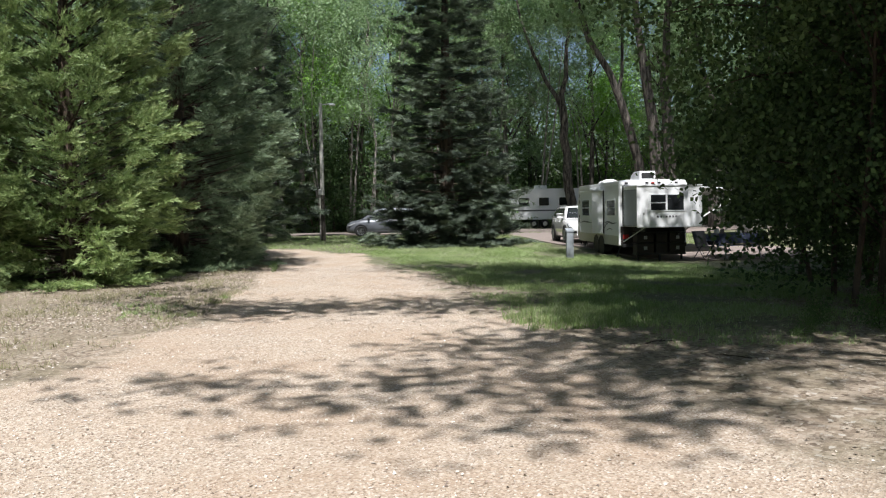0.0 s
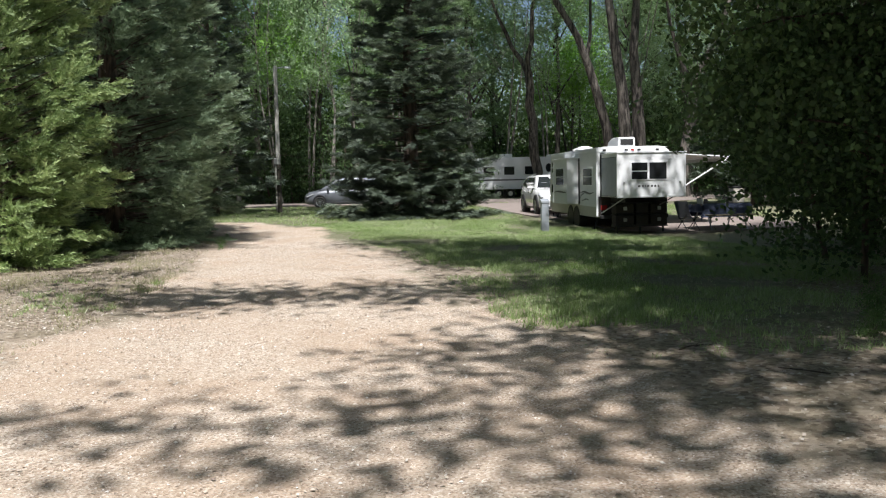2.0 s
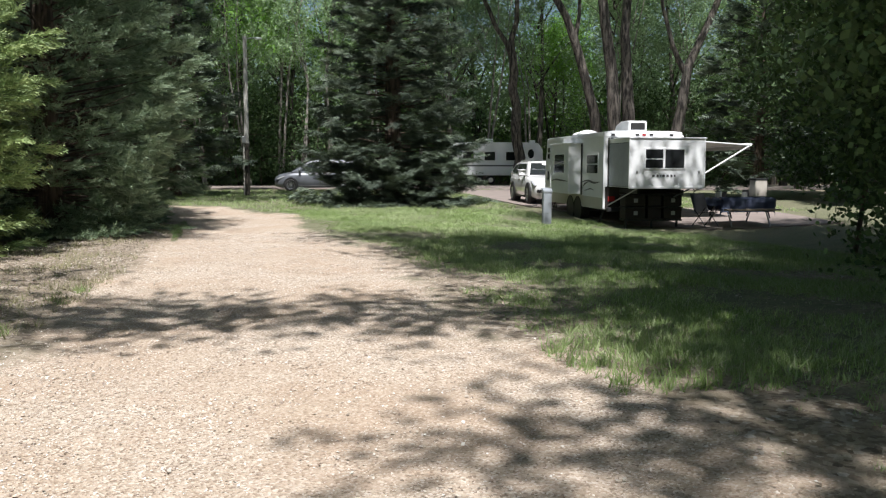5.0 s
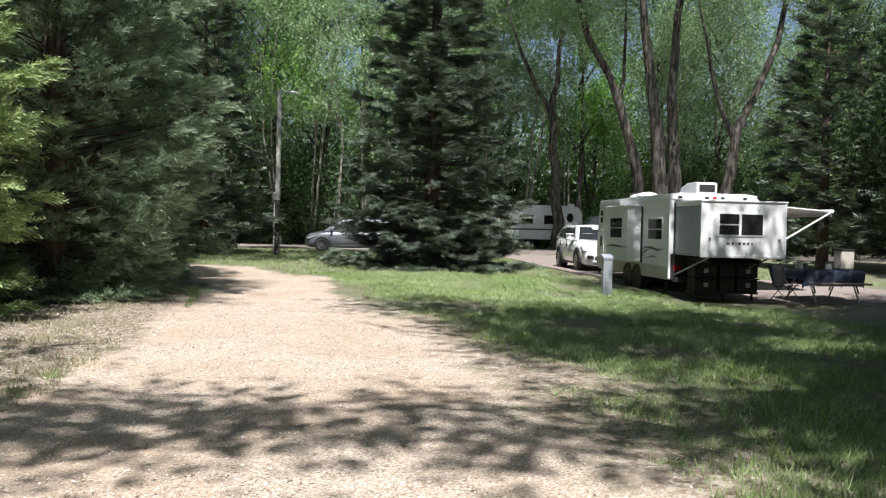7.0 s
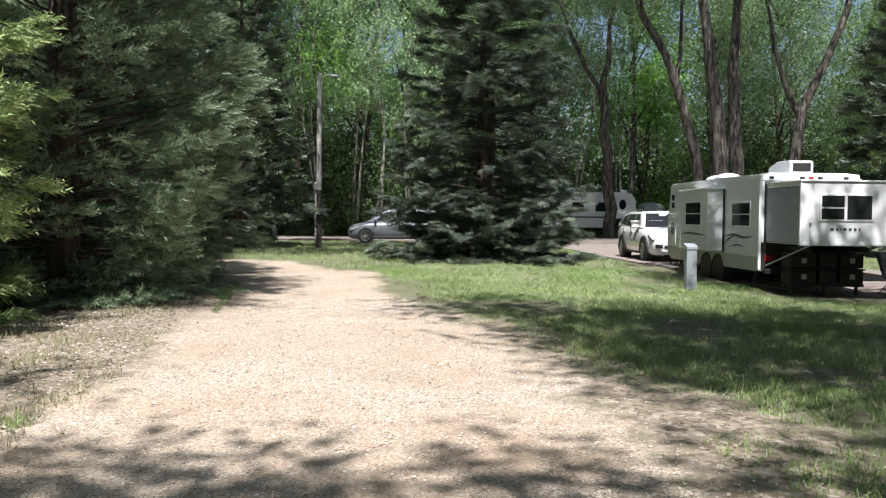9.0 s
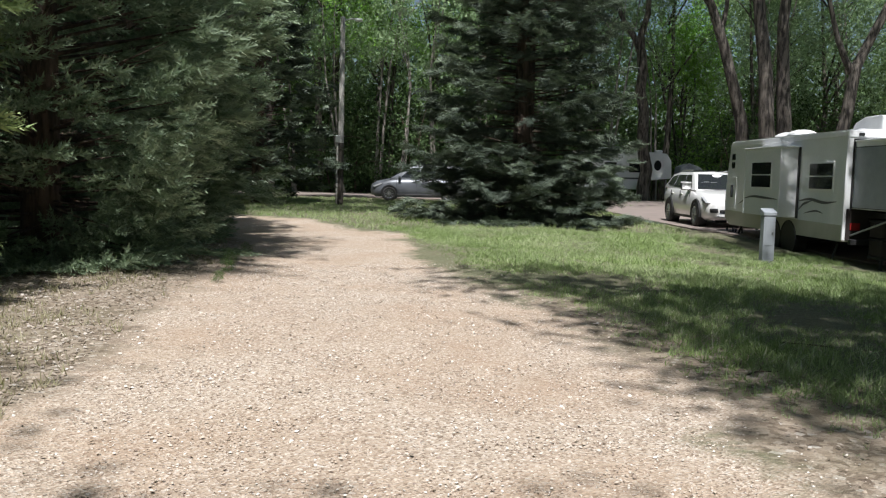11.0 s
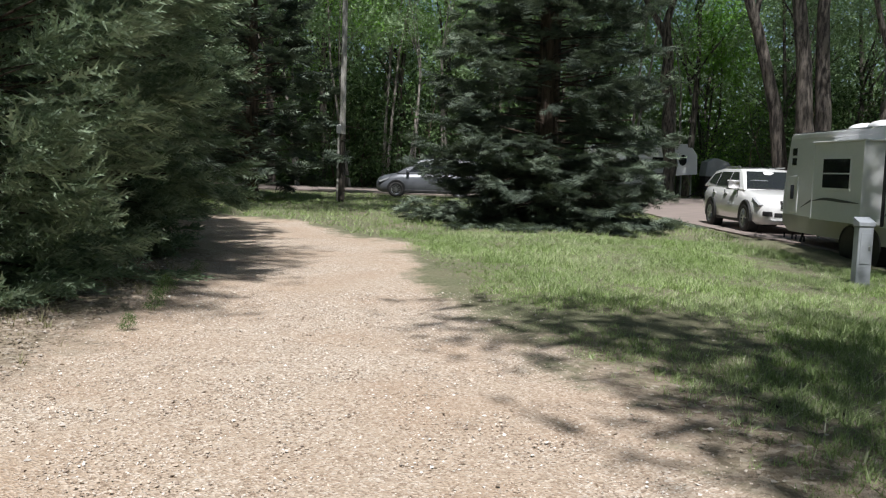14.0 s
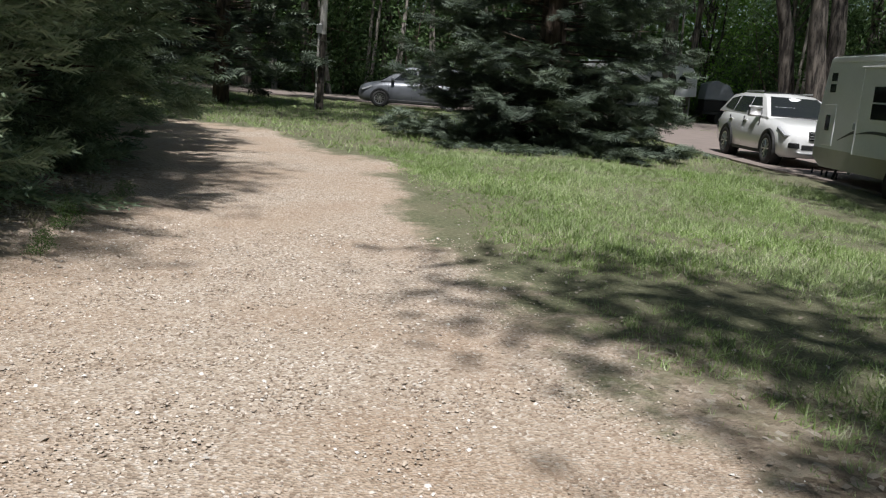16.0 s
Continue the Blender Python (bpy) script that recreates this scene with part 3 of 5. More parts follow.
for row_y, step, kinds in ((81, 7.0, (1, 4, 2)), (88, 7.0, (0, 4, 1))):
    x = -58 + _r.uniform(0, 4)
    while x < 74:
        px, py = x + _r.uniform(-2, 2), row_y + _r.uniform(-2.5, 2.5)
        if not (row_y < 84 and 4 < px < 19):
            kind = kinds[_k % 3]
            plant("woodland_tree", WOODS[kind], px, py, _r.uniform(0.85, 1.2), _r.uniform(0, 360), ("tall pale green cottonwood in the wood behind", "dark green leafy tree in the wood behind",
                  "slender high-crowned tree in the wood behind", "low bright green young tree at the wood's edge", "tall bright green maple in the wood behind")[kind], "tree", "trees of the wood behind")
        _k += 1
        x += step * _r.uniform(0.8, 1.25)
# undergrowth in the dark thicket leaf, added to deepen the wood's shaded base
BUSH = leafy_mesh(*grown(4.2, 2.6, 0.1, 20, 25, 0.05, 4), 0.6, 30, TREE_BIG, M_THICKET, 35, M_DARKBARK)
x = -48.0
while x < 62:
    py = 78.5 + _r.uniform(-1.5, 1.5) + (3 if 5 < x < 19 else 0)
    plant("bush", BUSH, x, py, _r.uniform(0.7, 1.3), _r.uniform(0, 360), "dark green undergrowth bush under the trees", "bush", "undergrowth of the wood")
    plant("bush", BUSH, x + 1.5, py + 5.5, _r.uniform(1.3, 1.9), _r.uniform(0, 360), "dark green undergrowth bush under the trees", "bush", "undergrowth of the wood")
    x += _r.uniform(2.6, 4.2)
for px, py, s in ((-15, 76, 2.0), (-11, 77, 1.8), (-8.5, 75.5, 1.7), (-5, 77, 2.1), (-1.5, 76, 1.8), (2, 77, 2.0), (5, 78, 1.8), (21, 76, 1.9), (25, 77, 2.2), (29, 76, 2.0)):
    plant("bush", BUSH, px, py, s, px * 50 % 360, "tall dark green undergrowth bush under the trees", "bush", "undergrowth of the wood")
for px in np.arange(-44, 48, 6.5):
    if not -9 < px < -5:
        plant("woodland_tree", WOODS[2], px + _r.uniform(-1.5, 1.5), 76.5 + _r.uniform(-1, 1) + (4 if 5 < px < 19 else 0), _r.uniform(0.9, 1.15), _r.uniform(0, 360), "slender high-crowned tree in the wood behind", "tree", "trees of the wood behind")
# woods added round and behind, mostly out of view, that block low sky light
for px, py in ((-30, -14), (-21, -18), (-12, -15), (-3, -19), (6, -16), (15, -18), (24, -13), (32, -4), (24, 4), (31, 13), (25, 24), (33, 30), (-17, 6), (-24, 14), (-18, 22), (-25, 31), (-20, 38), (-33, 40), (-15, -4)):
    plant("woodland_tree", WOODS[(abs(px) + py) % 2], px, py, 0.95, px * 7, "leafy green tree, mostly out of view, added to block sky light", "tree", "trees of the wood behind")
def build_far_woods():
    """Foliage of the deep wood, too thick to tell tree from tree, thinner towards the top."""
    n = 200000
    x, y = RNG.uniform(-75, 95, n), RNG.uniform(90, 112, n)
    z = 20 * RNG.uniform(0, 1, n) ** 1.5
    gap = np.array([noise.noise(Vector((a * 0.11, b * 0.11, c * 0.13))) for a, b, c in zip(x[::10], y[::10], z[::10])]).repeat(10)
    keep = gap > (z - 10) / 9 - 0.35
    p = np.stack([x, y, z], -1)
    t = np.array([(0, 0, 0), (0.5, 0.32, 0.1), (1, 0, 0)])
    v, f = strew(t, np.array([(0, 1, 2)]), p[keep], RNG.normal(size=(keep.sum(), 3)), RNG.uniform(0.45, 1.0, keep.sum()), RNG.uniform(0, 6.28, keep.sum()))
    tagged(new("far_woods", mesh_from("far_woods", v, f, M_LEAF)), "deep green foliage of the far wood", "woods", kind="stuff")


build_far_woods()
for px, py, s, kind in ((-20, 64, 0.9, 1), (-27, 70, 1.0, 0), (-36, 62, 1.0, 1), (-15, 78, 1.0, 0), (-9.5, 76.0, 0.95, 4), (-2.5, 77, 1.1, 2), (4, 78, 1.1, 2), (-13, 70, 1.05, 2), (17.5, 83, 1.25, 3), (30, 62, 1.0, 1), (37, 55, 1.0, 0), (33, 70, 1.0, 0), (40, 44, 1.0, 1)):
    plant("woodland_tree", WOODS[kind], px, py, s, _r.uniform(0, 360), "leafy green tree at the edge of the wood", "tree", "trees of the wood behind")


def field(x0, x1, y0, y1, n, r, seed, h):
    """Leaf clumps placed to shade a stretch of ground, with gaps."""
    rng = np.random.default_rng(seed)
    return [(np.array(over(rng.uniform(x0, x1), rng.uniform(y0, y1), h + rng.uniform(-1, 1))), r * rng.uniform(0.6, 1.25)) for _ in range(n)]


for px, py, s, turn in ((-8.6, 73.4, 0.95, 20), (-6.4, 74.6, 1.05, 130), (-4.4, 73.2, 0.9, 250), (-2.2, 75.0, 1.0, 70), (1.6, 74.4, 1.05, 310), (4.6, 75.5, 0.95, 190), (8.2, 79.5, 1.0, 40), (10.4, 77.5, 1.05, 160), (14.6, 79, 0.95, 280), (21.0, 74.5, 1.0, 100), (26.0, 74.0, 1.05, 220), (-12.0, 74.0, 1.0, 340)):
    plant("slender_tree", WOODS[5], px, py, s, turn, "slender pale-barked tree with two thin leaning stems", "tree", "slender trees at the wood's edge")


def big_tree(name, x, y, limbs, clumps, mat, label, seed, leaf=0.9, per=20, wood=M_BARK):
    meshes = leafy_mesh(limbs, clumps, leaf, per, TREE_BIG, mat, seed, wood, 1.15)
    return plant(name, meshes, x, y, 1.0, 0, label, "tree", "tall cottonwoods by the road")


def shading_clumps(x, y, x0, x1, y0, y1, n, r, seed, h):
    """Out-of-view leaf clumps added high up so their shade falls on a stretch of ground, about a trunk at x, y."""
    return [(np.array(c) - [x, y, 0], k) for c, k in field(x0, x1, y0, y1, n, r, seed, h)]


def tops(points, seed, n=11, r=2.0, reach=3.4):
    """Leaf clumps about the ends of limbs."""
    rng = np.random.default_rng(seed)
    out = []
    for p in points:
        for k in range(n):
            out.append((np.array(p) + rng.normal(0, reach, 3) * [1, 0.8, 0.65] + [0, 0, 0.8], r * rng.uniform(0.6, 1.15)))
    return out


# cottonwoods beyond the camper and the road, with their leaning stems
big_tree("cottonwood_tree", 12.7, 74, [([(0, 0, -0.3), (-0.1, 0, 5), (-0.6, 0, 10.5)], 0.48, 0.34), ([(-0.6, 0, 10.2), (-2.2, 0.3, 13.4), (-3.8, 0, 17), (-5, 0, 22)], 0.26, 0.06), ([(-0.6, 0, 10.2), (-0.3, 0, 14), (0.2, 0, 18), (1.0, 0, 24)], 0.30, 0.06)],
         tops([(-4, 0, 18), (-5, 0, 22), (0.5, 0, 20), (1.2, 0, 25), (-2, 0, 24)], 41) + shading_clumps(12.7, 74, 0, 14, 64, 84, 40, 1.7, 141, 25), M_COTTON, "tall cottonwood with a pale forked trunk beside the road", 51)
big_tree("cottonwood_tree", 16.9, 66, [([(0.6, 0, -0.3), (0, 0, 4.2), (-1.0, 0, 8), (-2.4, 0, 11.4), (-4.4, 0, 15.8), (-6, 0, 21)], 0.52, 0.16), ([(-1.8, 0, 10), (-1.2, 0.4, 13), (-1.5, 0, 17), (-1.0, 0, 20)], 0.2, 0.05)],
         tops([(-5, 0, 18), (-6.5, 0, 21.5), (-1.2, 0, 19), (-3, 0, 23)], 42) + shading_clumps(16.9, 66, -4, 16, 60, 74, 26, 1.6, 142, 25), M_COTTON, "leaning cottonwood with furrowed bark behind the camper", 52)
big_tree("cottonwood_tree", 18.0, 64, [([(0, 0, -0.3), (-0.4, 0, 4.5), (-1.3, 0, 11), (-1.8, 0, 15.5), (-2.4, 0, 22)], 0.62, 0.18), ([(0.45, 0.2, -0.3), (0.55, 0.2, 5), (0.6, 0, 11), (0.6, 0, 16), (1.0, 0, 23)], 0.60, 0.16)],
         tops([(-2, 0, 19.5), (-2.6, 0, 23), (0.8, 0, 20), (1.4, 0, 24)], 43) + shading_clumps(18.0, 64, 12, 26, 62, 82, 30, 1.7, 143, 25), M_COTTON, "twin-stemmed old cottonwood with furrowed bark behind the camper", 53)
big_tree("cottonwood_tree", 22.6, 66, [([(0, 0, -0.3), (0.1, 0, 4.5), (1.1, 0, 9), (2.2, 0, 11.5), (3.9, 0, 16), (5, 0, 22)], 0.50, 0.14), ([(0.9, 0, 8.0), (-0.6, 0, 11), (-1.4, 0, 15), (-2.4, 0, 19)], 0.24, 0.06)],
         tops([(4.5, 0, 19), (5.5, 0, 22.5), (-2, 0, 18.5), (1.5, 0, 23)], 44) + shading_clumps(22.6, 66, 20, 36, 60, 82, 26, 1.7, 144, 25), M_COTTON, "cottonwood with a trunk bent away from the camper", 54)

# broad-leaved thicket on the camper's side of the drive, and added trees that cast shade
# the last four stand behind, added to darken the gaps between the stems
for k, (x, y, h, r, n, s) in enumerate(((7.6, 12.6, 8.0, 2.7, 46, 5), (9.2, 16.6, 9.0, 2.9, 48, 5), (10.9, 21.2, 9.0, 2.9, 46, 4), (11.5, 14.0, 9, 3.0, 40, 4), (14.5, 19, 10, 3.2, 40, 4), (14, 25, 10, 3.0, 40, 3), (13.6, 10.5, 9, 3.0, 40, 4), (17.2, 15.5, 10, 3.3, 44, 4), (18.5, 21.5, 10, 3.3, 44, 4), (21.5, 18, 11, 3.5, 44, 4))):
    limbs, clumps = grown(h, r, 0.7 if k < 3 else 0.3, n, 60 + k, 0.06, s, 0.5)
    if k == 0:
        # boughs reaching out over the grass, drooping at their ends
        rng = np.random.default_rng(160)
        for bx, by, bz in ((-2.6, -1.0, 6.6), (-3.6, -1.6, 5.4), (-4.4, -1.3, 4.3), (-3.2, -0.2, 3.4), (-4.2, -2.2, 6.3), (-2.2, -1.8, 4.6), (-3.0, 1.0, 5.0), (-2.4, 0.6, 2.9)):
            end = np.array([bx, by, bz])
            limbs.append(([(0, 0, min(3.0, bz - 0.8)), end * [0.5, 0.5, 1] + [0, 0, 0.3], end], 0.035, 0.008))
            for t in (0.5, 0.65, 0.8, 0.92, 1.0):
                clumps.append((end * [t, t, 1] + rng.normal(0, 0.35, 3) + [0, 0, 0.3 * (1 - t)], rng.uniform(0.4, 0.75)))
        clumps += [(np.array(c), 0.36) for c in ((-3.7, -0.8, 2.45), (-4.1, -1.1, 2.3), (-2.9, -0.4, 2.1), (-2.4, -0.2, 1.7))]
    plant("thicket_tree", leafy_mesh(limbs, clumps, 0.55, 105 if k < 3 else 22, TREE_LEAF, M_THICKET, 70 + k, M_DARKBARK), x, y, 1.0, 0, "dark green leafy thicket with several thin stems", "tree", "thicket beside the grass")


# trees mostly out of view, put in to cast shade and block sky
def added_shade_tree(x, y, limbs, clumps, seed):
    meshes = leafy_mesh([(np.array(p) - [x, y, 0], a, b) for p, a, b in limbs], [(np.array(c) - [x, y, 0], r) for c, r in clumps], 1.25, 70, TREE_LEAF, M_LEAF, seed, M_DARKBARK, 1.2)
    return plant("added_shade_tree", meshes, x, y, 1.0, 0, "tall leafy tree, mostly out of view, placed to cast shade", "tree", "shade trees by the drive")


def along(a, b, n, r, seed, jitter=0.5):
    rng = np.random.default_rng(seed)
    a, b = np.array(a, float), np.array(b, float)
    return [(a + (b - a) * (k + rng.uniform(0, 0.8)) / n + rng.normal(0, jitter, 3) * [1, 1, 0.5], r * rng.uniform(0.6, 1.2)) for k in range(n)]


def patches(a, b, n, r, seed, h, jitter=0.4):
    """Leaf clumps at about height h that shade the ground from a to b."""
    rng = np.random.default_rng(seed)
    out = []
    for k in range(n):
        t = (k + rng.uniform(0, 0.9)) / n
        x, y = a[0] + (b[0] - a[0]) * t + rng.normal(0, jitter), a[1] + (b[1] - a[1]) * t + rng.normal(0, jitter)
        out.append((np.array(over(x, y, h + rng.uniform(-0.6, 0.6))), r * rng.uniform(0.6, 1.2)))
    return out


def limb(root, *grounds, h=13.0, r=0.09):
    return ([root] + [over(x, y, h - 0.3) for x, y in grounds], r, 0.02)


added_shade_tree(10.0, -3.0, [([(10, -3, -0.2), (9.8, -3, 6), (9.5, -3, 15)], 0.38, 0.10), limb((9.8, -3, 6), (5, 8.0), (1, 7.3), (-2.8, 6.9)), limb((9.8, -3, 7), (5, 5.4), (2, 5.5), (0.4, 5.5)), limb((9.8, -3, 8), (6, 10), (4, 10.6), (3, 10.8))],
           patches((3.4, 7.6), (-1.3, 7.1), 12, 0.45, 81, 13, 0.22) + patches((-1.6, 7.1), (-2.8, 6.9), 2, 0.24, 110, 13, 0.15) + patches((3.6, 10.0), (0.3, 9.2), 9, 0.55, 111, 13, 0.25) + patches((2.9, 5.7), (0.8, 5.6), 5, 0.42, 82, 13, 0.25) + field(1.6, 3.1, 5.8, 9.2, 4, 0.45, 83, 13) + field(2.3, 4.1, 7.8, 10.6, 8, 0.5, 133, 13) + field(3.6, 7.2, 10.6, 12.4, 12, 0.75, 84, 13) + along((10, -3, 10), (9, -3, 16), 6, 1.8, 85, 1.6), 91)
added_shade_tree(10.4, 5.5, [([(10.4, 5.5, -0.2), (10.2, 5.5, 6), (9.8, 5.5, 16)], 0.40, 0.10), limb((10.2, 5.5, 7), (5, 14.0), (0.5, 14.4), (-5.0, 14.6)), limb((10.2, 5.5, 8), (7, 17), (5, 20))],
           patches((2.5, 13.8), (-5.2, 14.3), 19, 0.48, 86, 13, 0.45) + patches((-4.4, 17.4), (-5.6, 17.6), 3, 0.4, 87, 13, 0.2) + field(4.5, 9.0, 12.6, 17.6, 14, 0.87, 88, 13) + field(3.2, 7, 9.4, 13, 7, 0.8, 112, 13) + field(6.5, 9.5, 11.5, 18, 6, 0.95, 123, 13) + field(2.2, 4.6, 13.7, 15.3, 9, 0.6, 132, 13) + field(3.3, 6.8, 14.6, 18.6, 13, 0.74, 125, 13) + patches((2.5, 14.0), (-4.6, 14.5), 8, 0.4, 126, 13, 0.25) + patches((5.5, 10.6), (1.5, 12.4), 7, 0.5, 124, 13, 0.4) + field(6, 12, 10, 18, 32, 1.5, 89, 10.5) + along((10, 5, 11), (9, 6, 16), 6, 1.8, 90, 1.8), 92)
added_shade_tree(12.0, 12.0, [([(12, 12, -0.2), (11.9, 12, 6), (11.5, 12, 16)], 0.40, 0.10), limb((11.9, 12, 8), (7, 20), (3, 22), (-0.6, 24.2)), limb((11.9, 12, 9), (9, 24), (7, 27))],
           field(1.2, 3.6, 18.2, 20.6, 6, 0.5, 134, 13.5) + patches((2.6, 17.3), (0.9, 18.0), 5, 0.42, 135, 13.5, 0.2) + patches((1.7, 20.5), (0.2, 20.9), 5, 0.42, 136, 13.5, 0.2) + field(2.6, 6.5, 21.5, 25.5, 6, 0.7, 137, 13.5) + patches((2.6, 19.2), (1.0, 18.9), 4, 0.5, 117, 13.5, 0.35) + patches((5.0, 17.6), (2.4, 19.4), 7, 0.6, 121, 13.5, 0.5) + field(0.6, 3.6, 21.2, 23.6, 4, 0.51, 127, 13.5) + patches((4.0, 25.2), (0.1, 25.4), 8, 0.45, 128, 13.5, 0.25) + patches((0.3, 23.4), (-0.7, 23.2), 3, 0.35, 129, 13.5, 0.15) + patches((4.5, 21.5), (-0.7, 24.4), 9, 0.6, 93, 13.5, 0.5) + field(0.3, 5.2, 19.2, 24.2, 7, 0.78, 100, 13.5) + field(1.2, 6.0, 20.2, 22.6, 7, 0.78, 94, 13.5) + field(4.5, 10, 18, 26.5, 5, 0.87, 95, 13.5) + field(4.3, 9.6, 27.2, 29.3, 9, 0.55, 131, 13) + field(8, 14, 17, 25, 19, 1.4, 97, 12) + field(5.6, 7.2, 30.6, 39, 12, 0.62, 98, 13) + field(9, 13.5, 26, 30.5, 9, 0.8, 116, 13), 99)
added_shade_tree(15.5, 8.0, [([(15.5, 8, -0.2), (15.4, 8, 6), (15, 8, 14)], 0.36, 0.10)], along((15, 6, 7), (13, 10, 12), 12, 2.0, 95, 2.2), 96)
added_shade_tree(17.0, 17.0, [([(17, 17, -0.2), (17, 17, 6), (17, 17, 14)], 0.36, 0.10)], along((17, 15, 7), (15, 19, 12), 12, 2.0, 97, 2.2), 98)
added_shade_tree(9.6, 7.0, [([(9.6, 7, -0.2), (9.6, 7, 5), (9.6, 7, 11)], 0.30, 0.08)], along((8.6, 4.5, 3.5), (9.5, 7.5, 6), 10, 1.5, 101, 1.1) + along((11.5, 6, 3.5), (11, 9, 10), 12, 1.7, 102, 1.3) + along((9, 5, 7), (9.5, 8, 11), 10, 1.6, 103, 1.2), 104)
added_shade_tree(-15.0, 43.5, [([(-15, 43.5, -0.2), (-14.8, 43.5, 9), (-14.5, 43.5, 20)], 0.42, 0.10), limb((-14.8, 43.5, 10), (-9, 49), (-4, 52), (0, 56), h=18)],
           field(-10, 1.5, 45, 61, 28, 1.1, 105, 18.5) + field(-22, 1, 61, 76, 34, 1.5, 145, 24) + along((-14, 44, 14), (-14, 44, 21), 8, 2.0, 106, 1.8), 107)
added_shade_tree(-15.0, 14.0, [([(-15, 14, -0.2), (-14.8, 14, 9), (-14.5, 14, 20)], 0.42, 0.10), limb((-14.8, 14, 11), (-11, 25), (-8, 27), (-6, 28), h=19)],
           field(-9.5, -4.4, 23.5, 31, 14, 0.9, 113, 19) + along((-14, 14, 13), (-14, 15, 21), 8, 2.0, 114, 1.8), 115)


# ---- vehicles ----
def wheel(parent, x, y, r, w, spokes=10, hub=None, face=-1):
    """A wheel with its axle along x; face: the side its rim looks to."""
    tyre = bmesh.new()
    prof = [(r * 0.64, -w / 2), (r * 0.9, -w / 2), (r, -w * 0.36), (r, w * 0.36), (r * 0.9, w / 2), (r * 0.64, w / 2)]
    n = 24
    rows = [[tyre.verts.new((x + b, y + a * math.cos(2 * math.pi * k / n), r + a * math.sin(2 * math.pi * k / n))) for a, b in prof] for k in range(n)]
    for k in range(n):
        for j in range(len(prof)):
            m = (j + 1) % len(prof)
            tyre.faces.new((rows[k][j], rows[k][m], rows[(k + 1) % n][m], rows[(k + 1) % n][j]))
    holder = thing("wheel", Matrix.Identity(4), "", "")
    holder.parent = parent
    smooth(part("tyre", tyre, M_RUBBER, holder))
    rim = rod((x + face * w * 0.10, y, r), (x + face * w * 0.34, y, r), r * 0.17, 12)
    for k in range(spokes):
        a = 2 * math.pi * k / spokes
        rod((x + face * w * 0.36, y, r), (x + face * w * 0.42, y + math.cos(a) * r * 0.62, r + math.sin(a) * r * 0.62), r * 0.055, 5, rim)
    ring((x + face * w * 0.42, y, r), "x", r * 0.62, r * 0.05, 24, 5, bm=rim)
    part("rim", rim, hub or M_RIM, holder)
    part("brake_disc", rod((x - 0.02, y, r), (x + 0.02, y, r), r * 0.6, 16), M_BLACK, holder)
    return holder


def loft(stations, count):
    """A car's hull from cross sections (y, half width, bottom, top, top's half width)."""
    bm = bmesh.new()
    rows = []
    for y, w, zb, zt, wt in stations:
        half = [(0, zb), (w * 0.82, zb), (w * 0.97, zb + 0.10), (w, zb + (zt - zb) * 0.42), (w * 0.985, zb + (zt - zb) * 0.72), (wt, zt - 0.03), (wt * 0.86, zt), (0, zt + 0.025)]
        full = half + [(-a, b) for a, b in half[-2:0:-1]]
        rows.append([bm.verts.new((a, y, b)) for a, b in full])
    n = len(rows[0])
    for r0, r1 in zip(rows, rows[1:]):
        for j in range(n):
            bm.faces.new((r0[j], r0[(j + 1) % n], r1[(j + 1) % n], r1[j]))
    bm.faces.new(rows[0])
    bm.faces.new(rows[-1][::-1])
    return bm


def cabin(profile, w0, w1, z0, z1):
    """The roofed upper part: a side profile (y, z) drawn across, leaning in towards the roof."""
    bm = bmesh.new()
    def wide(z):
        return w0 + (w1 - w0) * (z - z0) / (z1 - z0)
    a = [bm.verts.new((-wide(z), y, z)) for y, z in profile]
    c = [bm.verts.new((0, y, z + (0.035 if z > (z0 + z1) / 2 else 0))) for y, z in profile]
    b = [bm.verts.new((wide(z), y, z)) for y, z in profile]
    n = len(profile)
    for p, q in ((a, c), (c, b)):
        for i in range(n):
            j = (i + 1) % n
            bm.faces.new((p[i], p[j], q[j], q[i]))
    bm.faces.new(a)
    bm.faces.new(b[::-1])
    bmesh.ops.bevel(bm, geom=[e for e in bm.edges if not e.is_boundary], offset=0.03, segments=2, affect="EDGES", profile=0.5)
    return bm


def pane(points, thick=0.012):
    """A flat pane from corner points, given a small thickness outwards."""
    bm = bmesh.new()
    p = [Vector(q) for q in points]
    nrm = (p[1] - p[0]).cross(p[2] - p[0]).normalized() * thick
    a = [bm.verts.new(q - nrm) for q in p]
    b = [bm.verts.new(q + nrm) for q in p]
    bm.faces.new(a)
    bm.faces.new(b[::-1])
    for i in range(len(p)):
        j = (i + 1) % len(p)
        bm.faces.new((a[i], b[i], b[j], a[j]))
    return bm


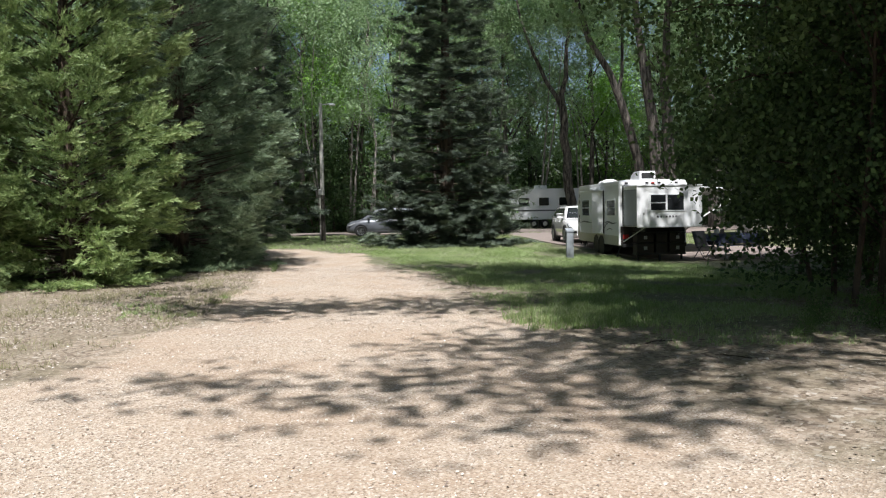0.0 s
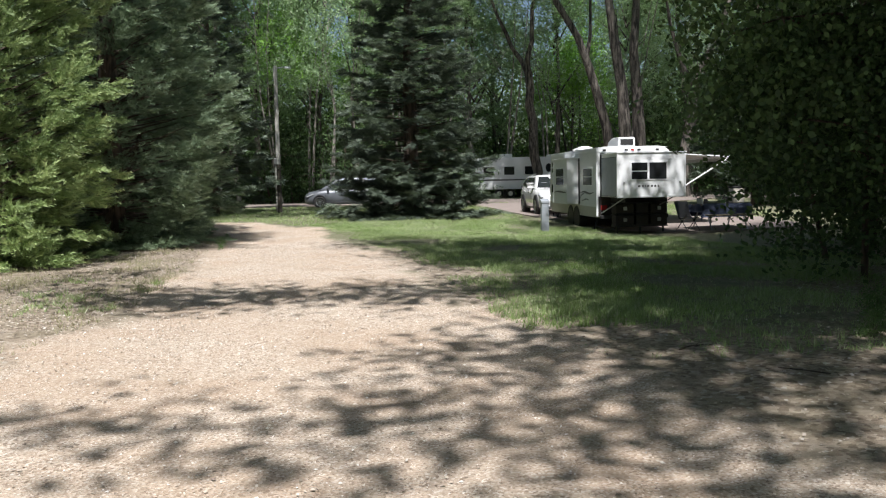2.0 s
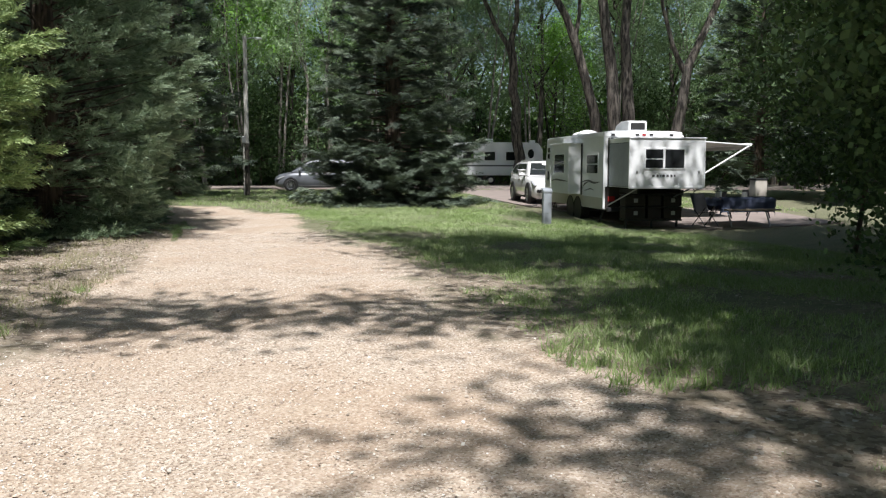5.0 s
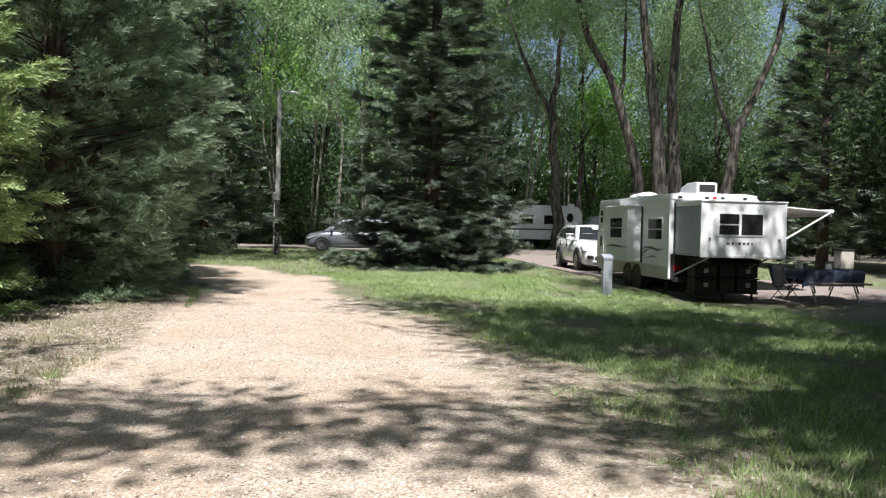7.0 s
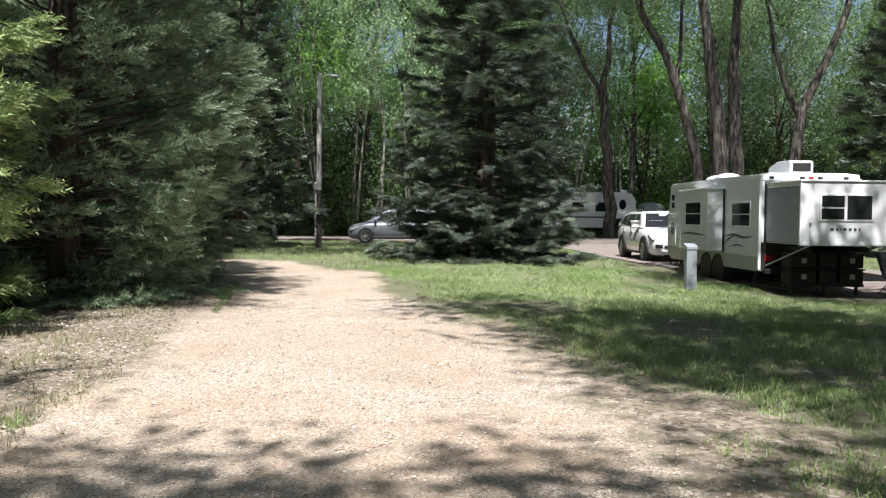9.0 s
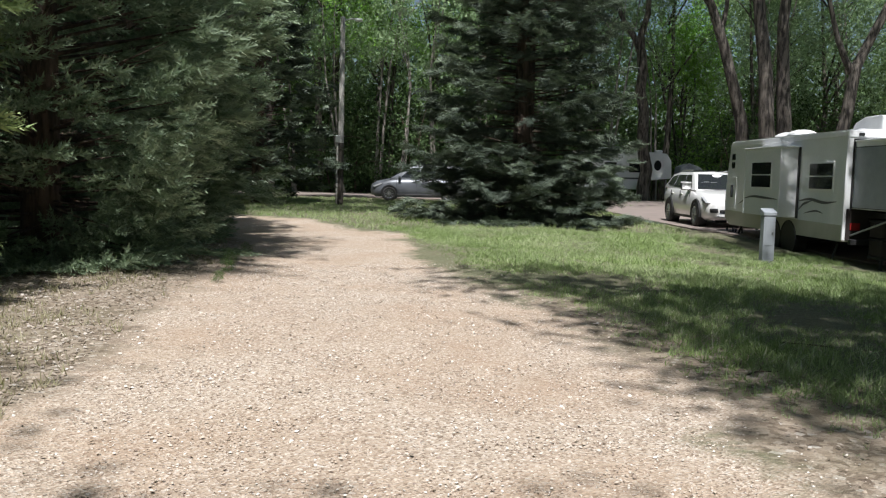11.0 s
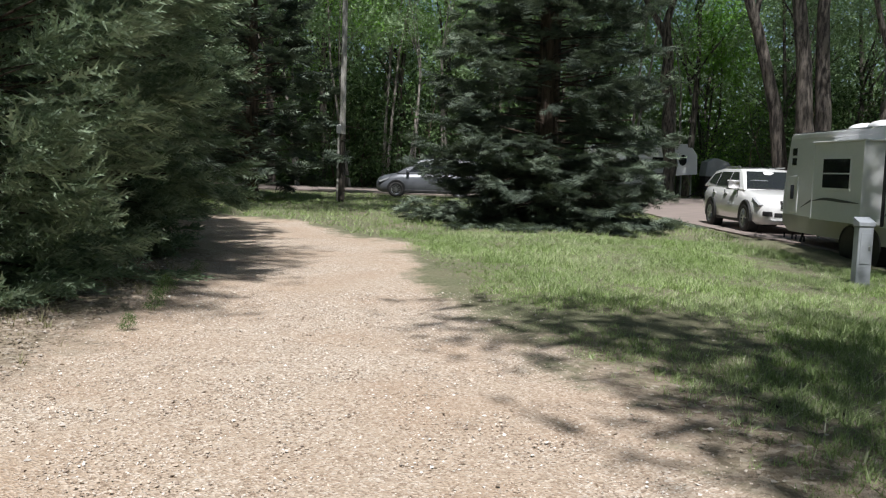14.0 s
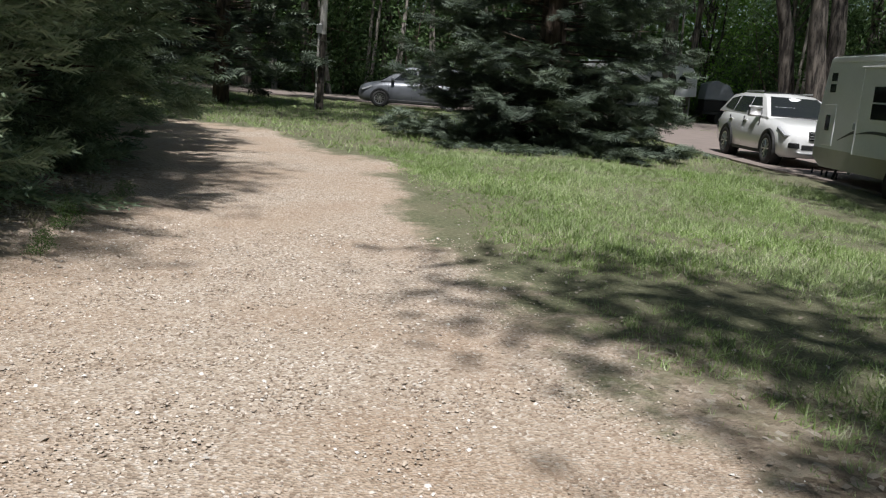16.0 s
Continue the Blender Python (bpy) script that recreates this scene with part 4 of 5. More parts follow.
def car(name, m, paint, label, stations, profile, w0, w1, z0, z1, wheels, r, wind, sides, rear, van=False):
    ob = thing(name, m, label, "car")
    body = part("body", loft(stations, 0), paint, ob)
    smooth(body)
    smooth(part("cabin", cabin(profile, w0, w1, z0, z1), paint, ob))
    def wide(z):
        return w0 + (w1 - w0) * (z - z0) / (z1 - z0)
    (ya, za), (yb, zb) = wind
    part("windscreen", pane([(-wide(za) + 0.07, ya, za), (wide(za) - 0.07, ya, za), (wide(zb) - 0.10, yb, zb), (-wide(zb) + 0.10, yb, zb)], 0.03), M_GLASS, ob)
    (ya, za), (yb, zb) = rear
    part("rear_window", pane([(-wide(za) + 0.1, ya, za), (wide(za) - 0.1, ya, za), (wide(zb) - 0.12, yb, zb), (-wide(zb) + 0.12, yb, zb)], 0.03), M_GLASS, ob)
    for sgn in (-1, 1):
        for poly in sides:
            part("side_window", pane([(sgn * (wide(z) + 0.002), y, z) for y, z in poly], 0.012), M_GLASS, ob)
        for y in wheels:
            part("wheel_arch", ring((sgn * (w0 + 0.065), y, r + 0.02), "x", r + 0.035, 0.05, 16, 6, -12, 204), M_BLACK, ob)
            part("wheel_well", rod((sgn * (w0 - 0.2), y, r + 0.02), (sgn * (w0 + 0.075), y, r + 0.02), r + 0.04, 20), M_BLACK, ob)
            wheel(ob, sgn * (w0 - 0.005), y, r, 0.235, face=sgn)
        part("sill", box(sgn * (w0 + 0.02) - 0.03, wheels[0] + r + 0.06, 0.24, sgn * (w0 + 0.02) + 0.06 * (sgn > 0) + 0.03, wheels[1] - r - 0.06, 0.36, 0.02), M_BLACK, ob)
        part("headlight", prism([(0.12, 0.74), (0.30, 0.80), (0.62, 0.92), (0.60, 0.84), (0.2, 0.68)], "x", *sorted((sgn * (w0 - 0.26), sgn * (w0 + 0.035))), 0.01), M_LAMPGLASS, ob)
        mir = box(sgn * (w0 + 0.03) - 0.0, ya * 0 + wind[0][0] + 0.42, z0 + 0.03, sgn * (w0 + 0.24), wind[0][0] + 0.56, z0 + 0.21, 0.04)
        smooth(part("mirror", mir, paint, ob))
        for y in (wind[0][0] + 1.15, wind[0][0] + 2.15):
            part("door_handle", box(sgn * (w0 + 0.055) - 0.02, y, z0 - 0.14, sgn * (w0 + 0.055) + 0.02, y + 0.2, z0 - 0.11, 0.008), paint, ob)
        for y in (wind[0][0] + 0.32, wind[0][0] + 1.36, wind[0][0] + 2.35):
            part("door_gap", box(sgn * (w0 + 0.052) - 0.012, y, 0.42, sgn * (w0 + 0.052) + 0.012, y + 0.012, z0 - 0.03), M_BLACK, ob)
        part("roof_rail", rod((sgn * (w1 - 0.02), profile[2][0] + 0.1, z1 + 0.045), (sgn * (w1 - 0.02), profile[-3][0], z1 + 0.03), 0.018, 8), M_STEEL if not van else M_BLACK, ob)
    return ob


SUV_ST = [(0.0, 0.60, 0.40, 0.72, 0.52), (0.06, 0.78, 0.30, 0.84, 0.66), (0.22, 0.90, 0.24, 0.93, 0.76), (0.55, 0.955, 0.22, 1.00, 0.82), (1.0, 0.975, 0.22, 1.06, 0.85), (1.45, 0.98, 0.22, 1.12, 0.88),
          (2.6, 0.98, 0.22, 1.13, 0.90), (3.9, 0.98, 0.23, 1.16, 0.90), (4.5, 0.955, 0.26, 1.17, 0.86), (4.8, 0.90, 0.32, 1.12, 0.78), (4.95, 0.78, 0.42, 1.0, 0.66)]
suv = car("car", pose(7.72, 39.0, lz(7.7, 41.5) + 0.045, 0, 0, 2.0) @ Matrix.Diagonal((1.03, 1.02, 1.05, 1)), M_CARWHITE, "white mid-size car with tinted windows parked nose to the camper", SUV_ST,
          [(1.30, 1.08), (2.02, 1.56), (2.35, 1.66), (3.6, 1.67), (4.35, 1.60), (4.88, 1.14)], 0.90, 0.66, 1.10, 1.68, (0.98, 3.80), 0.375, ((1.36, 1.13), (2.06, 1.575)),
          [[(1.75, 1.16), (2.72, 1.17), (2.72, 1.57), (2.30, 1.575)], [(2.80, 1.17), (3.72, 1.19), (3.66, 1.575), (2.80, 1.57)], [(3.80, 1.20), (4.50, 1.26), (4.28, 1.50), (3.76, 1.57)]], ((4.86, 1.18), (4.40, 1.57)))
part("grille", prism([(-0.035, 0.66), (0.01, 0.86), (0.08, 0.86), (0.06, 0.66)], "x", -0.40, 0.40, 0.01), M_BLACK, suv)
for k in range(3):
    part("grille_bar", box(-0.38, -0.055 + 0.012 * k, 0.69 + 0.06 * k, 0.38, -0.03 + 0.012 * k, 0.71 + 0.06 * k, 0.006), M_STEEL, suv)
part("air_intake", box(-0.55, -0.02, 0.44, 0.55, 0.12, 0.55, 0.02), M_BLACK, suv)
for s in (-1, 1):
    part("fog_lamp_recess", box(s * 0.70 - 0.12, 0.0, 0.46, s * 0.70 + 0.12, 0.2, 0.58, 0.02), M_BLACK, suv)
part("bumper_strip", box(-0.62, -0.03, 0.33, 0.62, 0.1, 0.37, 0.012), M_STEEL, suv)
part("sunroof", box(-0.42, 2.5, 1.705, 0.42, 3.3, 1.722, 0.006), M_GLASS, suv)
part("dashboard_card", box(-0.62, 1.66, 1.30, -0.12, 1.70, 1.36, 0.004), M_TRIM, suv, "pale card behind the windscreen")

VAN_ST = [(0.0, 0.60, 0.38, 0.70, 0.52), (0.08, 0.80, 0.28, 0.86, 0.66), (0.3, 0.92, 0.22, 0.98, 0.76), (0.7, 0.98, 0.20, 1.07, 0.84), (1.15, 1.0, 0.20, 1.15, 0.90),
          (2.6, 1.0, 0.20, 1.18, 0.92), (4.2, 1.0, 0.22, 1.20, 0.92), (4.9, 0.97, 0.28, 1.20, 0.86), (5.15, 0.86, 0.40, 1.05, 0.70)]
van = car("minivan", pose(-5.3, 59.0, 0.02, 0, 0, -90) @ Matrix.Diagonal((1.02, 1.02, 1.03, 1)), M_SILVER, "silver minivan with dark windows on the grass behind the spruce", VAN_ST,
          [(0.95, 1.10), (1.95, 1.70), (2.35, 1.83), (3.9, 1.86), (4.75, 1.78), (5.08, 1.18)], 0.93, 0.72, 1.12, 1.86, (0.98, 4.02), 0.36, ((1.02, 1.16), (1.93, 1.69)),
          [[(1.55, 1.20), (2.55, 1.22), (2.55, 1.70), (2.12, 1.70)], [(2.63, 1.22), (3.75, 1.24), (3.72, 1.71), (2.63, 1.70)], [(3.83, 1.25), (4.80, 1.30), (4.66, 1.66), (3.80, 1.71)]], ((5.07, 1.24), (4.80, 1.72)), True)


def swoosh(parent, x, pts, width, name="decal"):
    """A curved stripe stuck on a side wall that looks along -x."""
    p = curve_points([(0, a, b) for a, b in pts], 14)
    w = width * np.sin(np.linspace(0.15, 3.0, 14))
    bm = bmesh.new()
    up = [bm.verts.new((x, q[1], q[2] + k)) for q, k in zip(p, w)]
    lo = [bm.verts.new((x, q[1], q[2] - k)) for q, k in zip(p, w)]
    u2 = [bm.verts.new((x - 0.004, q[1], q[2] + k)) for q, k in zip(p, w)]
    l2 = [bm.verts.new((x - 0.004, q[1], q[2] - k)) for q, k in zip(p, w)]
    for i in range(13):
        for a, b in ((u2, l2), (up, u2), (l2, lo)):
            bm.faces.new((a[i], a[i + 1], b[i + 1], b[i]))
    part(name, bm, M_DECAL, parent)


def side_pane(ob, x, y0, y1, z0, z1, rows=2):
    """A framed sliding window in a wall that looks along -x."""
    h = part("window", box(x - 0.016, y0, z0, x + 0.01, y1, z1, 0.01), M_TRIM, ob)
    dz = (z1 - z0 - 0.10) / rows
    for k in range(rows):
        part("pane", box(x - 0.024, y0 + 0.045, z0 + 0.045 + k * (dz + 0.02), x - 0.012, y1 - 0.045, z0 + 0.045 + k * (dz + 0.02) + dz - 0.01), M_GLASS, h)


def build_camper():
    ob = thing("travel_trailer", pose(7.2, 30.75, -0.25, 0, 0, 2.2), "white travel trailer with extended bed slide and tan skirt", "camper")
    W, L, R = 2.5, 7.0, 2.88
    side = [(0, 0.50), (0, R - 0.05), (0.08, R), (L - 0.35, R - 0.01), (L - 0.18, R - 0.08), (L - 0.02, 1.9), (L + 0.10, 1.25), (L + 0.02, 0.70), (L - 0.35, 0.50)]
    part("body", prism(side, "x", 0, W, 0.02), M_WHITE, ob)
    skirt = [(0.01, 0.49), (0.01, 0.84), (L + 0.045, 0.90), (L + 0.028, 0.70), (L - 0.35, 0.49)]
    part("skirt", prism(skirt, "x", -0.006, W + 0.006), M_TAN, ob, "tan lower side panels")
    part("roof_edge", box(-0.018, 0.02, R - 0.14, 0.0, L - 0.3, R - 0.03, 0.008), M_TRIM, ob)
    part("awning_rail", box(W, 0.02, R - 0.22, W + 0.09, L - 0.5, R - 0.10, 0.03), M_TRIM, ob)
    part("roof", prism([(0, R), (0.3, R + 0.035), (W - 0.3, R + 0.035), (W, R)], "y", 0.06, L - 0.4), M_TRIM, ob)
    for x in (-0.012, W - 0.05):
        part("corner_trim", box(x, -0.014, 0.52, x + 0.062, 0.05, R - 0.02, 0.012), M_TRIM, ob)
    part("rear_cap", box(0.0, -0.02, R - 0.16, W, 0.02, R - 0.005, 0.015), M_TRIM, ob)
    for x in (0.28, 1.05, 1.27, 1.5, 2.15):
        part("marker_light", box(x - 0.06, -0.045, R - 0.125, x + 0.06, -0.018, R - 0.06, 0.01), M_BLACK if x != 1.27 else M_RED, ob)
    # bed slide at the rear
    sx0, sx1, sy, sz0, sz1 = 0.17, 2.46, -1.8, 1.20, 2.63
    slide = part("bed_slide", box(sx0, sy, sz0, sx1, 0.0, sz1, 0.02), M_WHITE, ob, "white box of the extended bed slide")
    part("slide_side", box(sx0 - 0.008, sy + 0.05, sz0 + 0.03, sx0 + 0.004, -0.05, sz1 - 0.12), M_GREYPAINT, slide, "grey side panel")
    part("seal", box(sx0 - 0.045, -0.035, sz0 - 0.03, sx0 - 0.012, 0.0, sz1 + 0.05, 0.005), M_BLACK, slide)
    part("seal", box(sx0 - 0.045, -0.035, sz1 + 0.035, sx1 + 0.04, 0.0, sz1 + 0.06, 0.005), M_BLACK, slide)
    part("side_outline", box(sx0 - 0.012, sy + 0.08, sz1 - 0.13, sx0 - 0.004, -0.05, sz1 - 0.115), M_BLACK, slide)
    part("side_outline", box(sx0 - 0.012, sy + 0.08, sz0 + 0.02, sx0 - 0.004, -0.05, sz0 + 0.035), M_BLACK, slide)
    part("slide_roof", box(sx0 - 0.03, sy - 0.03, sz1 - 0.01, sx1 + 0.03, 0.0, sz1 + 0.03, 0.012), M_TRIM, slide)
    for x in (sx0 - 0.012, sx1 - 0.04):
        part("edge_trim", box(x, sy - 0.012, sz0, x + 0.052, sy + 0.045, sz1, 0.01), M_TRIM, slide)
    part("bottom_trim", box(sx0, sy - 0.012, sz0 - 0.02, sx1, sy + 0.06, sz0 + 0.05, 0.01), M_TRIM, slide)
    win = part("slide_window", box(0.60, sy - 0.022, 1.73, 1.86, sy + 0.02, 2.36, 0.015), M_TRIM, slide)
    part("pane", box(0.65, sy - 0.030, 1.78, 1.17, sy - 0.018, 2.02), M_GLASS, win)
    part("pane", box(0.65, sy - 0.030, 2.06, 1.17, sy - 0.018, 2.31), M_GLASS, win)
    part("pane", box(1.24, sy - 0.030, 1.78, 1.81, sy - 0.018, 2.31), M_GLASS, win)
    # a brand's lettering, kept to plain bars
    for x0, x1, z0, z1 in ((0.86, 0.96, 1.50, 1.64), (0.99, 1.07, 1.50, 1.60), (1.10, 1.14, 1.50, 1.64), (1.17, 1.26, 1.50, 1.62), (1.29, 1.38, 1.50, 1.60), (1.41, 1.49, 1.50, 1.60), (1.52, 1.58, 1.50, 1.64)):
        part("decal_bar", box(x0, sy - 0.012, z0 + 0.02, x1 - 0.02, sy - 0.006, z0 + 0.085, 0.003), M_DECAL, slide)
    for x in (0.40, 2.28):
        part("reflector", box(x - 0.03, sy - 0.02, 1.62, x + 0.03, sy - 0.006, 1.70, 0.006), M_STEEL, slide)
    for x in (0.48, 2.1):
        part("slide_strut", rod((x, sy + 0.12, 1.19), (x - 0.32, 0.0, 0.62), 0.022, 8), M_STEEL, ob)
    # dark rear wall, bumper, steps and jacks under the slide
    part("rear_wall", box(0.06, -0.03, 0.52, W - 0.06, 0.01, 1.2, 0.01), M_DARKWALL, ob, "dark brown lower rear wall")
    part("bumper", box(0.05, -0.28, 0.44, W - 0.05, -0.16, 0.56, 0.015), M_BLACK, ob)
    for x in (0.55, 1.9):
        part("frame_rail", box(x - 0.04, -1.55, 1.02, x + 0.04, 0, 1.14, 0.01), M_BLACK, ob)
    for x0, x1 in ((0.42, 1.05), (1.12, 1.55), (1.62, 2.2)):
        for z in (0.24, 0.62):
            part("storage_bin", box(x0, -0.85, z, x1, -0.32, z + 0.33, 0.03), M_DARKWALL, ob)
            part("bin_lid", box(x0 - 0.02, -0.88, z + 0.33, x1 + 0.02, -0.31, z + 0.365, 0.01), M_BLACK, ob)
            if x0 != 1.12:
                part("bin_latch", box((x0 + x1) / 2 - 0.06, -0.89, z + 0.12, (x0 + x1) / 2 + 0.06, -0.852, z + 0.24, 0.01), M_STEEL, ob)
    part("bin_rack", box(0.40, -0.84, 0.18, 2.22, -0.33, 0.24, 0.01), M_BLACK, ob)
    for x in (0.5, 1.3, 2.1):
        part("jack", rod((x, -0.7, -0.12), (x, -0.7, 0.2), 0.04, 8), M_BLACK, ob)
    part("tail_light", box(0.14, -0.045, 0.74, 0.36, -0.03, 0.90, 0.01), M_RED, ob)
    # side slide
    ss = part("side_slide", box(-0.46, 2.25, 0.90, 0.0, 4.45, 2.56, 0.015), M_WHITE, ob, "white side slide-out with a window")
    for y in (2.19, 4.45):
        part("seal", box(-0.05, y, 0.88, 0.0, y + 0.06, 2.58, 0.01), M_BLACK, ss)
    part("slide_awning", box(-0.50, 2.20, 2.56, 0.0, 4.50, 2.60, 0.012), M_TRIM, ss)
    for y in (2.235, 4.42):
        part("slide_trim", box(-0.475, y, 0.90, -0.43, y + 0.045, 2.56, 0.008), M_TRIM, ss)
    side_pane(ss, -0.46, 2.72, 3.98, 1.56, 2.26)
    side_pane(ob, 0.0, 0.50, 1.70, 1.56, 2.22)
    part("vent_pane", box(-0.014, 6.42, 2.34, 0.01, 6.66, 2.52, 0.01), M_GLASS, ob)
    part("vent_pane", box(-0.014, 6.42, 2.10, 0.01, 6.66, 2.28, 0.01), M_GLASS, ob)
    part("hatch", box(-0.012, 6.25, 0.95, 0.01, 6.80, 1.85, 0.02), M_WHITE, ob)
    part("hatch_pane", box(-0.02, 6.45, 1.28, -0.008, 6.62, 1.62, 0.02), M_GLASS, ob)
    part("fridge_vent", box(-0.014, 5.05, 1.36, 0.008, 5.45, 1.50, 0.01), M_GREYPAINT, ob)
    swoosh(ob, -0.008, [(6.0, 1.10), (5.4, 1.30), (4.9, 1.36), (4.5, 1.30)], 0.035)
    swoosh(ob, -0.008, [(5.2, 1.18), (4.9, 1.28), (4.5, 1.26)], 0.03)
    swoosh(ob, -0.008, [(2.2, 1.30), (1.6, 1.36), (0.9, 1.30), (0.3, 1.34)], 0.035)
    swoosh(ob, -0.008, [(2.2, 1.08), (1.9, 1.24), (1.5, 1.32)], 0.03)
    swoosh(ob, -0.008, [(1.9, 1.02), (1.3, 1.10), (0.9, 1.06)], 0.02)
    swoosh(ob, -0.468, [(4.4, 1.30), (3.8, 1.36), (3.0, 1.34), (2.3, 1.32)], 0.03)
    # roof gear
    ac = part("air_conditioner", prism([(0.25, R + 0.03), (0.25, R + 0.32), (0.34, R + 0.36), (1.0, R + 0.36), (1.45, R + 0.24), (1.6, R + 0.03)], "x", 0.86, 1.46, 0.03), M_TRIM, ob, "white rooftop air conditioner")
    part("grille", box(0.93, 0.235, R + 0.08, 1.39, 0.262, R + 0.29, 0.01), M_BLACK, ac)
    for y, x in ((3.3, 0.5), (4.55, 0.7)):
        dome = bmesh.new()
        bmesh.ops.create_uvsphere(dome, u_segments=16, v_segments=8, radius=0.36)
        bmesh.ops.transform(dome, matrix=pose(x, y, R + 0.03) @ Matrix.Diagonal((1, 1.2, 0.42, 1)), verts=dome.verts)
        smooth(part("roof_vent", dome, M_TRIM, ob))
    # wheels, tongue, step
    for x, f in ((0.12, -1), (W - 0.12, 1)):
        for y in (2.65, 3.52):
            wheel(ob, x, y, 0.36, 0.22, 8, M_TRIM, f)
    for y in (2.65, 3.52):
        part("wheel_arch", ring((0.0, y, 0.38), "x", 0.42, 0.03, 16, 6, 0, 180), M_BLACK, ob)
        part("wheel_well", rod((-0.012, y, 0.38), (0.3, y, 0.38), 0.42, 20), M_BLACK, ob)
    part("axle_beam", box(0.3, 2.3, 0.34, W - 0.3, 3.9, 0.5, 0.01), M_BLACK, ob)
    for s in (-1, 1):
        part("tongue_beam", rod((W / 2 + s * 0.75, L - 0.4, 0.48), (W / 2, L + 0.85, 0.46), 0.05, 6), M_BLACK, ob)
    part("hitch_jack", rod((W / 2, L + 0.7, -0.02), (W / 2, L + 0.7, 1.0), 0.045, 10), M_STEEL, ob)
    for y in (L - 0.55, L + 0.15):
        part("stabiliser_loop", ring((0.22, y, 0.30), "x", 0.24, 0.022, 18, 6, -200, 220), M_BLACK, ob)
    for y in (0.5, L - 0.8):
        part("stabiliser_leg", rod((0.2, y, 0.5), (0.05, y, 0.06), 0.03, 6), M_BLACK, ob)
    # awning on the far side
    ax, ay0, ay1 = W + 0.05, 0.45, 5.4
    aw = part("awning", pane([(ax, ay0, R - 0.20), (ax + 2.45, ay0, R - 0.36), (ax + 2.45, ay1, R - 0.36), (ax, ay1, R - 0.20)], 0.006), M_FABRIC, ob, "pale awning stretched out on metal arms")
    part("roller", rod((ax + 2.45, ay0 - 0.03, R - 0.36), (ax + 2.45, ay1 + 0.03, R - 0.36), 0.05, 10), M_TRIM, aw)
    part("valance", box(ax + 2.43, ay0, R - 0.52, ax + 2.44, ay1, R - 0.36), M_FABRIC, aw)
    for y in (ay0, ay1):
        part("arm", rod((ax, y, 1.05), (ax + 2.45, y, R - 0.38), 0.026, 8), M_TRIM, aw)
        part("rafter", rod((ax, y, R - 0.22), (ax + 2.45, y, R - 0.38), 0.02, 8), M_TRIM, aw)
    return ob


build_camper()


def build_far_camper():
    ob = thing("fifth_wheel_trailer", pose(7.6, 76.2, 0.02), "white fifth-wheel trailer with grey stripe under the trees", "camper")
    part("body", prism([(0, 0.75), (0, 3.35), (0.15, 3.5), (6.2, 3.5), (7.2, 3.42), (7.55, 2.9), (7.6, 1.6), (5.9, 1.5), (5.8, 0.75)], "y", 0, 2.5, 0.05), M_WHITE, ob)
    part("stripe", box(0.2, -0.008, 1.5, 5.7, 0.0, 1.62), M_DECAL, ob)
    for x in (0.8, 2.6, 4.4):
        w = part("window", box(x, -0.02, 1.95, x + 1.0, 0.01, 2.75, 0.02), M_TRIM, ob)
        part("pane", box(x + 0.06, -0.03, 2.0, x + 0.94, -0.012, 2.70), M_GLASS, w)
    win = prism([(6.55 + 0.27 * math.cos(a), 2.55 + 0.38 * math.sin(a)) for a in np.linspace(0, 6.283, 15)[:-1]], "y", -0.03, 0.02)
    part("round_window", win, M_GLASS, ob)
    for x in (2.2, 3.2):
        h = thing("wheel", Matrix.Identity(4), "", "")
        h.parent = ob
        smooth(part("tyre", rod((x, 0.1, 0.38), (x, 0.34, 0.38), 0.38, 20), M_RUBBER, h))
        part("rim", rod((x, 0.08, 0.38), (x, 0.1, 0.38), 0.2, 12), M_RIM, h)
    for x in (0.6, 6.6, 7.3):
        part("landing_leg", rod((x, 0.4, -0.02), (x, 0.4, 1.5), 0.06, 8), M_STEEL, ob)
    part("air_conditioner", box(2.4, 0.8, 3.5, 3.5, 1.6, 3.82, 0.06), M_TRIM, ob)
    part("roof_vent", box(6.6, 0.9, 3.42, 7.1, 1.4, 3.7, 0.06), M_TRIM, ob)
    t = thing("utility_trailer", pose(15.5, 75.4, 0.02), "dark open trailer with a pale curved cover", "trailer")
    part("bed", box(0, 0, 0.55, 2.3, 1.8, 0.75, 0.03), M_BLACK, t)
    part("cover", prism([(0.05, 1.5), (0.15, 2.5), (0.8, 2.75), (1.6, 2.5), (2.0, 1.9), (2.05, 1.5)], "y", 0.1, 1.7, 0.05), M_GREYPAINT, t)
    part("stand", box(0.1, 0.2, 0.75, 2.1, 1.6, 1.5, 0.03), M_BLACK, t)
    for y in (0.05, 1.55):
        part("tyre", rod((1.2, y, 0.33), (1.2, y + 0.2, 0.33), 0.33, 18), M_RUBBER, t)
    part("tongue", rod((0.1, 0.9, 0.5), (-0.9, 0.9, 0.02), 0.05, 6), M_BLACK, t)


build_far_camper()


